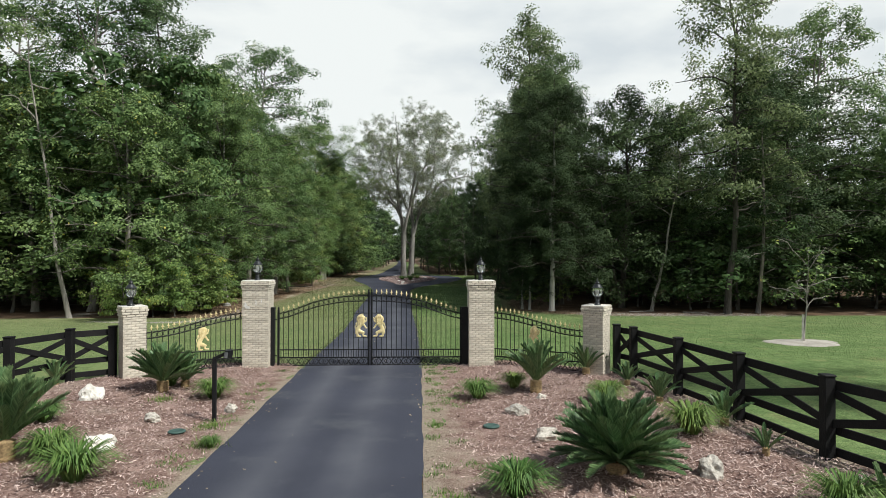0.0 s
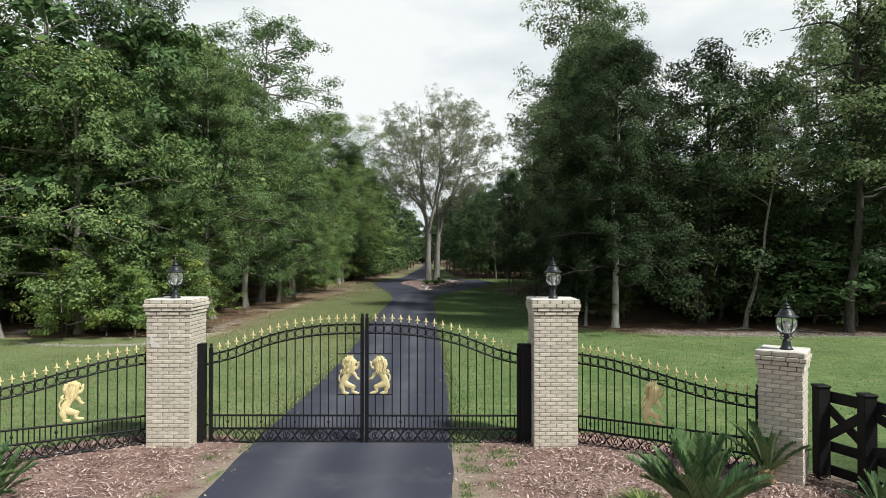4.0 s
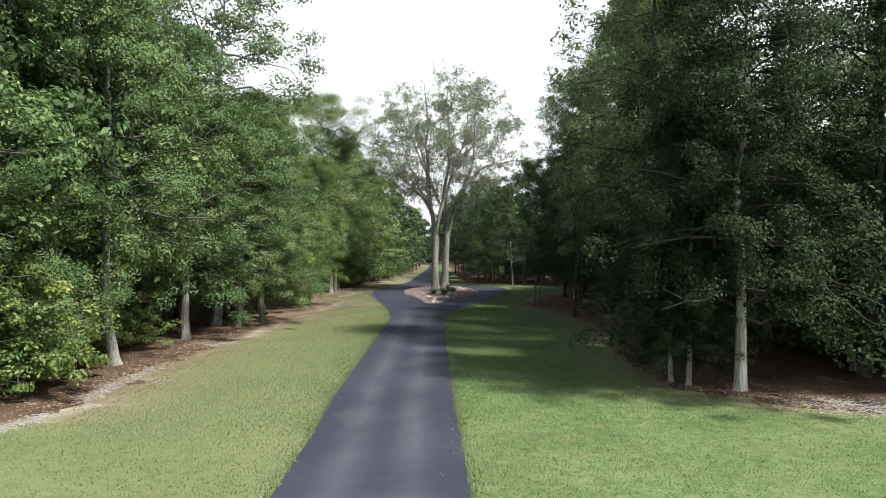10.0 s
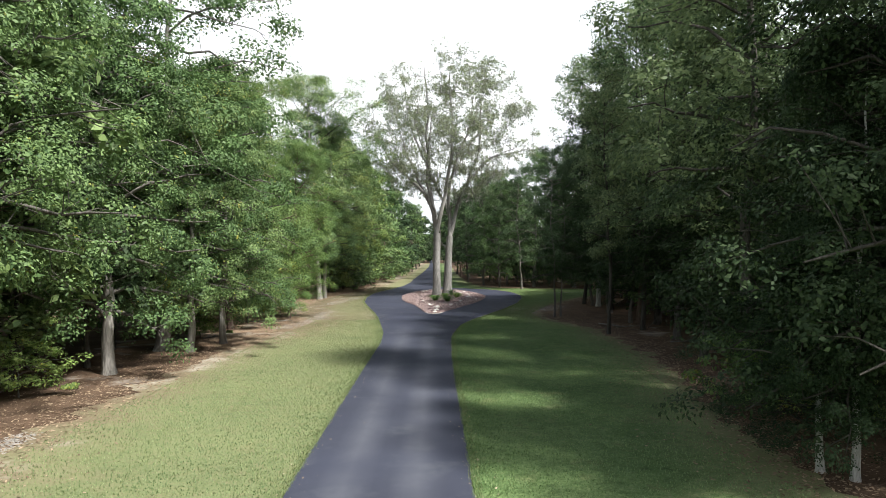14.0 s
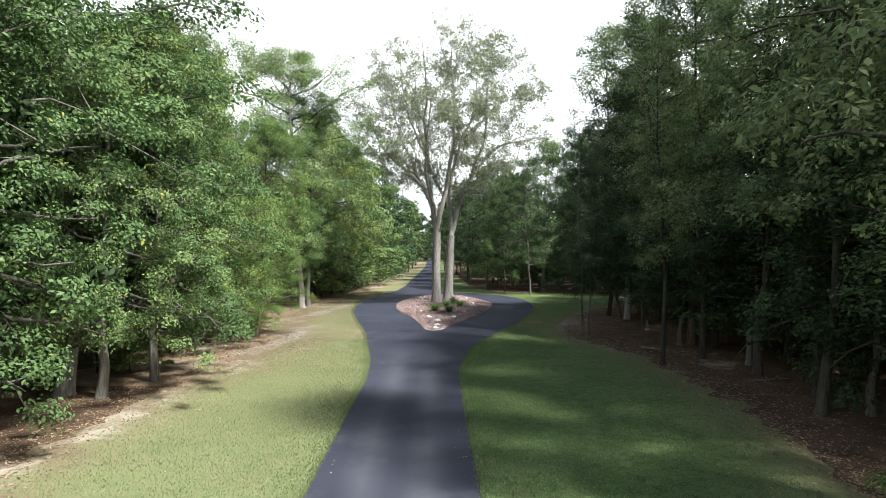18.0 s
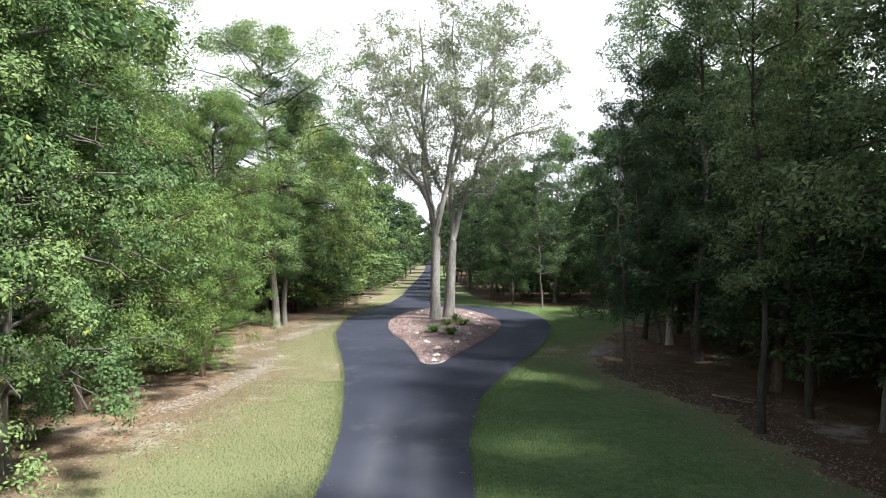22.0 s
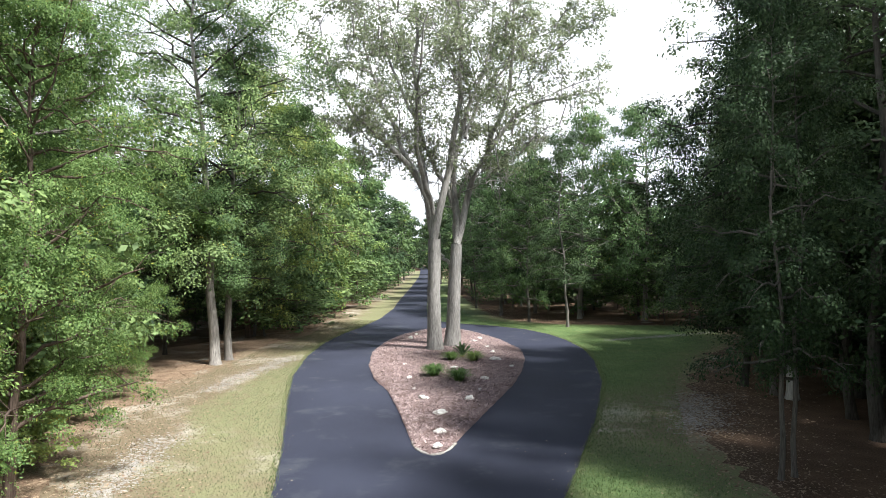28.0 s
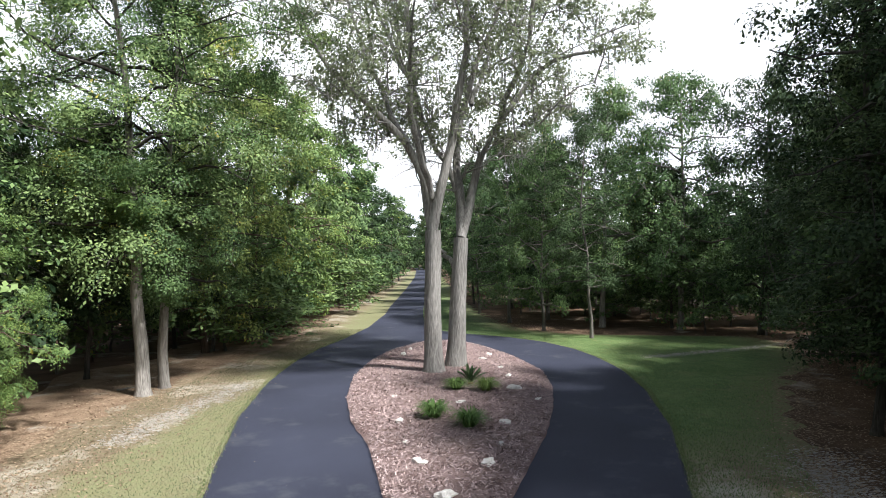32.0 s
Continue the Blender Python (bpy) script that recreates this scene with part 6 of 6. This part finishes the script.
for k, (x, y, a, b, c) in enumerate([(-7.2, 15.4, 0.3, 0.2, 0.27), (-5.2, 11.75, 0.36, 0.22, 0.26), (-5.1, 13.8, 0.27, 0.16, 0.13), (2.73, 14.1, 0.27, 0.2, 0.17), (3.0, 12.1, 0.3, 0.2, 0.18), (5.1, 9.8, 0.25, 0.2, 0.21), (4.7, 15.1, 0.2, 0.15, 0.16), (-3.72, 14.7, 0.17, 0.12, 0.12), (3.5, 15.4, 0.12, 0.1, 0.1)]):
    rock(x, y, a, b, c, k + 1, mat=M_LIME if k < 2 else None)


def keypad_post():
    thing = new("keypad_post")
    thing.location = (-3.8, 13.8, 0)
    tagged(thing, "black gooseneck keypad post beside the driveway", "keypad")
    bm = bmesh.new()
    box(bm, -0.04, 0.04, -0.04, 0.04, -0.1, 1.38, 0.006)
    part("post", bm, M_IRON, thing)
    bm = bmesh.new()
    box(bm, -0.045, 0.24, -0.035, 0.035, -0.035, 0.035, 0.006)
    part("arm", bm, M_IRON, thing, m=pose(0.015, 0, 1.385, 0, -24, 0))
    bm = bmesh.new()
    box(bm, -0.03, 0.08, -0.08, 0.08, -0.085, 0.085, 0.012)
    head = part("box", bm, M_IRON, thing, m=pose(0.27, 0, 1.47, 0, 10, -20))
    bm = bmesh.new()
    box(bm, -0.02, 0.07, -0.084, -0.081, -0.07, 0.06, 0.001)
    face = part("face", bm, M_PANEL, head, "grey keypad face with buttons")
    bm = bmesh.new()
    box(bm, -0.03, 0.085, -0.12, 0.085, 0.086, 0.098, 0.004)
    part("hood", bm, M_IRON, head)


keypad_post()
v, f = lathe([(0, 0), (0.17, 0), (0.17, 0.02), (0.16, 0.03), (0.12, 0.034), (0.115, 0.028), (0, 0.03)], 20)
tagged(part_np("valve_box_lid", mesh_np("valve_box_lid", v, f, M_PLASTIC, True), m=pose(-4.25, 12.9, 0.07)), "round green plastic valve box lid in mulch", "lid")
tagged(part_np("valve_box_lid", mesh_np("valve_box_lid", v, f, M_PLASTIC, True), m=pose(2.03, 13.06, 0.08)), "round grey-green plastic valve box lid in mulch", "lid")

# ---- sapling on the lawn ----
a = np.linspace(0, 2 * np.pi, 26, endpoint=False)
bed_ring = [(16.2 + (1.45 + 0.12 * math.sin(5 * q)) * math.cos(q), 25.6 + (1.1 + 0.1 * math.sin(3 * q)) * math.sin(q)) for q in a]
ring_bed, _ = mound("sand_ring", bed_ring, 0.07, M_SAND, 0.016, "ring of pale sandy mulch round a sapling", seed=9, fine=0.2)
tree_kind("sapling", 31, "young_tree", "thin young tree with sparse yellow-green leaves on a pale ring", M_PALE_BARK, L_BRIGHT, height=3.6, base=1.3, radius=1.2, trunk_r=0.045, limbs=12, subs=3, leaves=240, leaf=0.12, clump=0.13, rise=0.9, droop=0.3)
young = plant("sapling", 16.3, 25.75)
part_np("trunk_wrap", Soup().tube([(0, 0, 0.02), (0.0, 0.0, 0.6), (0.005, 0.0, 1.15)], [0.06, 0.052, 0.05], 10).mesh("trunk_wrap", M_LIME), young, label="white wrap round the trunk")

# ---- the island's stones and plants ----
for k, (x, y, s) in enumerate([(-2.9, 86.6, 0.2), (-2.6, 84.3, 0.13), (-2.15, 82.5, 0.24), (-1.5, 80.2, 0.26), (-0.4, 82.4, 0.25), (0.1, 84.1, 0.14), (0.45, 86.3, 0.22), (1.35, 91.4, 0.32), (2.0, 89.6, 0.14), (1.4, 94.1, 0.2), (1.25, 96.2, 0.18), (0.6, 98.8, 0.2), (-0.85, 89.0, 0.24), (-3.3, 90.2, 0.16), (-3.5, 100.5, 0.24), (1.05, 100.2, 0.2), (-1.5, 77.9, 0.2), (-1.58, 76.4, 0.16), (-3.8, 96.4, 0.14), (-3.2, 102.4, 0.2)]):
    rock(x, y, s, s * 0.62, s * 0.5, 20 + k, 0.13, "small white limestone rock on the mulched island", M_LIME)
rim = np.array([(-2.32, 77.2), (-2.24, 76.65), (-2.02, 76.2), (-1.76, 75.92), (-1.5, 76.0), (-1.26, 76.35), (-1.05, 77.0)])
q = np.linspace(0, 6, 40)
rim = np.column_stack([np.interp(q, np.arange(7), rim[:, k]) for k in range(2)] + [np.full(40, 0.03)])
rim[1:-1] = rim[1:-1] * 0.5 + 0.25 * (rim[:-2] + rim[2:])
sweep = Soup().tube(rim, 0.05 + 0.025 * np.sin(q * 5) * np.sin(q * 1.7), 8)
sweep.v = [w * [1, 1, 0.55] + [0, 0, 0.02] for w in sweep.v]
tagged(part_np("island_rim", sweep.mesh("island_rim", M_ROCK)), "pale cement rim round the tip of the island", "rim", kind="structure")
cycad(-0.35, 92.3, 0.75, 18, 0.18, 21)
for k, (x, y, s) in enumerate([(-0.95, 91.3, 0.85), (0.2, 91.0, 0.95), (-1.8, 87.0, 1.0), (-0.7, 85.8, 1.0)]):
    tuft(x, y, s, k, 0.14)


# ---- loose bits and bricks ----
for job in BRICK_JOBS:
    lay_bricks(*job)


def lime_stain(thing, x, z, w, h, seed):
    """A pale run of lime on a pillar's front."""
    a = np.linspace(0, 2 * np.pi, 18, endpoint=False)
    r = np.random.default_rng(seed).uniform(0.55, 1.1, 18)
    v = np.column_stack([x + w * r * np.cos(a), np.full(18, -0.4105), z + h * r * np.sin(a)])
    part_np("lime_stain", mesh_np("lime_stain", v, [list(range(18))], M_STAIN), thing, label="white lime stain")


for x, z, w, h in ((-0.3, 2.0, 0.045, 0.12), (-0.22, 1.93, 0.08, 0.06), (0.03, 2.08, 0.022, 0.1), (0.2, 2.13, 0.018, 0.08)):
    lime_stain(BRICK_JOBS[0][0], x, z, w, h, int(z * 100))
lime_stain(BRICK_JOBS[1][0], 0.3, 1.3, 0.02, 0.08, 5)


def inside(poly, x, y):
    p = np.array(poly)
    q = np.roll(p, -1, 0)
    hit = np.zeros(len(x), bool)
    for (ax, ay), (bx, by) in zip(p, q):
        if ay != by:
            hit ^= ((ay > y) != (by > y)) & (x < (bx - ax) * (y - ay) / (by - ay) + ax)
    return hit


def chips(name, poly, count, size, mat, z, label, seed, bend=0.0):
    """Loose slivers lying inside an outline."""
    r = np.random.default_rng(seed)
    p = np.array(poly)
    x, y = r.uniform(p[:, 0].min(), p[:, 0].max(), count * 3), r.uniform(p[:, 1].min(), p[:, 1].max(), count * 3)
    keep = inside(poly, x, y)
    if y.max() < 22:
        d = np.where(x > -1, (x - 0.6) / 1.9, (-3.1 - x) / 0.9)
        lump = np.array([noise.noise((a * 1.3, b * 1.3, 7)) for a, b in zip(x, y)])
        keep &= r.random(len(x)) < np.clip(d * 0.9 + lump * 0.8, 0.05, 1)
    x, y = x[keep][:count], y[keep][:count]
    n = len(x)
    zz = z(x, y) if callable(z) else np.full(n, z)
    c = np.column_stack([x, y, zz + r.uniform(0.0, 0.03, n)])
    a = r.uniform(0, 2 * np.pi, n)
    tilt = r.normal(size=n) * 0.35
    u = np.column_stack([np.cos(a), np.sin(a), tilt])
    w = np.column_stack([-np.sin(a), np.cos(a), r.normal(size=n) * 0.35])
    s = size * r.uniform(0.4, 1.4, n)[:, None]
    v = np.stack([c - u * s - w * s * 0.22, c + u * s - w * s * 0.28, c + u * s * 0.9 + w * s * 0.25, c - u * s + w * s * 0.2], 1).reshape(-1, 3)
    ob = new(name, mesh_np(name, v, np.arange(4 * n).reshape(-1, 4), mat))
    return tagged(ob, label, "debris", kind="stuff")


def bed_height(x, y):
    d = np.where(x > -1, x - 0.6, -3.1 - x)
    return 0.022 + 0.03 * np.clip(d / 1.5, 0, 1) + rise(x, y)


NEAR_L = [(-3.2, 6), (-3.25, 16), (-3.15, 20.4), (-4, 21), (-5.3, 21), (-7.5, 19.1), (-9.6, 16.3), (-12, 12), (-12, 6)]
NEAR_R = [(0.66, 6), (0.66, 20.4), (1.9, 21), (3.3, 21), (5.5, 19.1), (6.6, 18.3), (7.0, 16), (7.4, 13), (7.9, 10), (8.6, 6)]
chips("wood_chips", NEAR_L, 44000, 0.027, M_CHIP, bed_height, "loose reddish wood chips", 1)
chips("wood_chips", NEAR_R, 44000, 0.027, M_CHIP, bed_height, "loose reddish wood chips", 2)
isl = np.array(ISLAND)
mid = isl.mean(0)
chips("wood_chips", ISLAND, 60000, 0.042, M_BARK_CHIP, lambda x, y: 0.05 + 0.15 * np.clip(1 - ((x - mid[0]) / 4.3) ** 2 - ((y - mid[1]) / 15.5) ** 2, 0, 1) ** 0.5, "loose bark chips on the island", 3)


def edge_bits(name, left, right, ys, width, count, size, mat, label, seed, z=0.03):
    """Bits along both edges of the road or lawn."""
    r = np.random.default_rng(seed)
    y = r.uniform(*ys, count)
    side = r.random(count) < 0.5
    off = r.normal(size=count) * width
    x = np.where(side, left(y) + off, right(y) + off)
    c = np.column_stack([x, y, np.full(count, z) + r.uniform(0, 0.012, count)])
    a = r.uniform(0, 2 * np.pi, count)
    u, w = np.column_stack([np.cos(a), np.sin(a), r.normal(size=count) * 0.2]), np.column_stack([-np.sin(a), np.cos(a), r.normal(size=count) * 0.2])
    s = size * r.uniform(0.4, 1.4, count)[:, None]
    v = np.stack([c - u * s, c + w * s * 0.45, c + u * s, c - w * s * 0.45], 1).reshape(-1, 3)
    return tagged(new(name, mesh_np(name, v, np.arange(4 * count).reshape(-1, 4), mat)), label, "debris", kind="stuff")


edge_bits("fallen_leaves", road_left, road_right, (6, 112), 0.22, 1300, 0.03, M_PALE_LEAF, "dry tan leaves along the driveway's edges", 4, 0.036)
edge_bits("fallen_leaves", lambda y: road_left(y) + 1.2, lambda y: road_right(y) - 1.2, (6, 110), 0.7, 90, 0.03, M_PALE_LEAF, "single dry leaves on the asphalt", 5, 0.036)
edge_bits("leaf_litter", lambda y: lawn_left(y) - 1.2, lambda y: lawn_right(y) + 1.2, (36, 125), 1.5, 40000, 0.05, M_STRAW, "brown straw and leaves under the trees", 6, 0.02)
edge_bits("leaf_litter", lambda y: lawn_left(y) + 1.3, lambda y: lawn_left(y) + 2.6, (62, 106), 0.9, 9000, 0.05, M_STRAW, "dry straw and leaves over thin grass", 9, 0.02)


edge_bits("leaf_litter", lambda y: lawn_left(y) - 0.1, lambda y: lawn_right(y) + 0.1, (38, 122), 0.55, 26000, 0.05, M_STRAW, "dry leaves drifting over the lawn's edge", 10, 0.022)


def grass(seed, count, ys, left, right, height, thin=1.0, mat=M_BLADE):
    """Short blades standing in the lawn."""
    r = np.random.default_rng(seed)
    y = r.uniform(*ys, count)
    x = left(y) + (right(y) - left(y)) * (r.random(count) ** thin if thin > 0 else 1 - r.random(count) ** -thin)
    c = np.column_stack([x, y, np.full(count, 0.01)])
    a = r.uniform(0, 2 * np.pi, count)
    d = np.column_stack([np.cos(a), np.sin(a), 0 * a])
    sd = np.column_stack([-np.sin(a), np.cos(a), 0 * a]) * 0.013
    h = height * r.uniform(0.5, 1.4, count)[:, None]
    tip = c + d * h * r.uniform(0.1, 0.9, count)[:, None] + np.array([[0, 0, 1]]) * h
    v = np.stack([c - sd, c + sd, tip], 1).reshape(-1, 3)
    return tagged(new("grass_blades", mesh_np("grass_blades", v, np.arange(3 * count).reshape(-1, 3), mat)), "short mown grass blades in the lawn", "grass", kind="stuff")


grass(1, 110000, (21.3, 72), lambda y: np.maximum(lawn_left(y) + 0.8, -24), lambda y: road_left(y) + 0.02, 0.04, -1.7)
grass(2, 110000, (21.3, 72), lambda y: road_right(y) - 0.02, lambda y: np.minimum(lawn_right(y) - 0.8, 30), 0.04, 1.7, M_LUSH_BLADE)
grass(5, 40000, (72, 114), lambda y: lawn_left(y) + 0.6, lambda y: road_left(y) + 0.02, 0.035, -1.3, M_DRY_BLADE)
grass(6, 50000, (72, 110), lambda y: road_right(y) - 0.02, lambda y: lawn_right(y) - 0.6, 0.045, 1.3, M_LUSH_BLADE)
grass(3, 10000, (20, 110), lambda y: road_left(y) - 0.18, lambda y: road_left(y) + 0.07, 0.05)
grass(4, 10000, (20, 110), lambda y: road_right(y) - 0.07, lambda y: road_right(y) + 0.18, 0.05)


def weeds(seed, spots, per, spread, height):
    """Small clumps of weeds in the bare dirt beside the drive."""
    r = np.random.default_rng(seed)
    cs = np.array(spots)[np.repeat(np.arange(len(spots)), per)] + r.normal(size=(per * len(spots), 2)) * spread
    n = len(cs)
    c = np.column_stack([cs, 0.03 + rise(cs[:, 0], cs[:, 1])])
    a = r.uniform(0, 2 * np.pi, n)
    d, sd = np.column_stack([np.cos(a), np.sin(a), 0 * a]), np.column_stack([-np.sin(a), np.cos(a), 0 * a]) * 0.008
    h = height * r.uniform(0.4, 1.5, n)[:, None]
    v = np.stack([c - sd, c + sd, c + d * h * r.uniform(0.3, 1.2, n)[:, None] + np.array([[0, 0, 1]]) * h], 1).reshape(-1, 3)
    tagged(new("weeds", mesh_np("weeds", v, np.arange(3 * n).reshape(-1, 3), L_TUFT)), "small green weeds in bare dirt by the drive", "weeds", kind="stuff")


r = np.random.default_rng(61)
weeds(62, [(0.8 + 0.9 * r.random() ** 1.5, r.uniform(7, 20.5)) for _ in range(46)] + [(-3.3 - 0.5 * r.random(), r.uniform(8, 20)) for _ in range(16)], 70, 0.09, 0.05)
weeds(63, [(-3.45, 12.1), (-3.75, 13.4), (1.1, 9.2), (-5.6, 15.6), (1.3, 8.4), (3.6, 8.7)], 260, 0.16, 0.09)
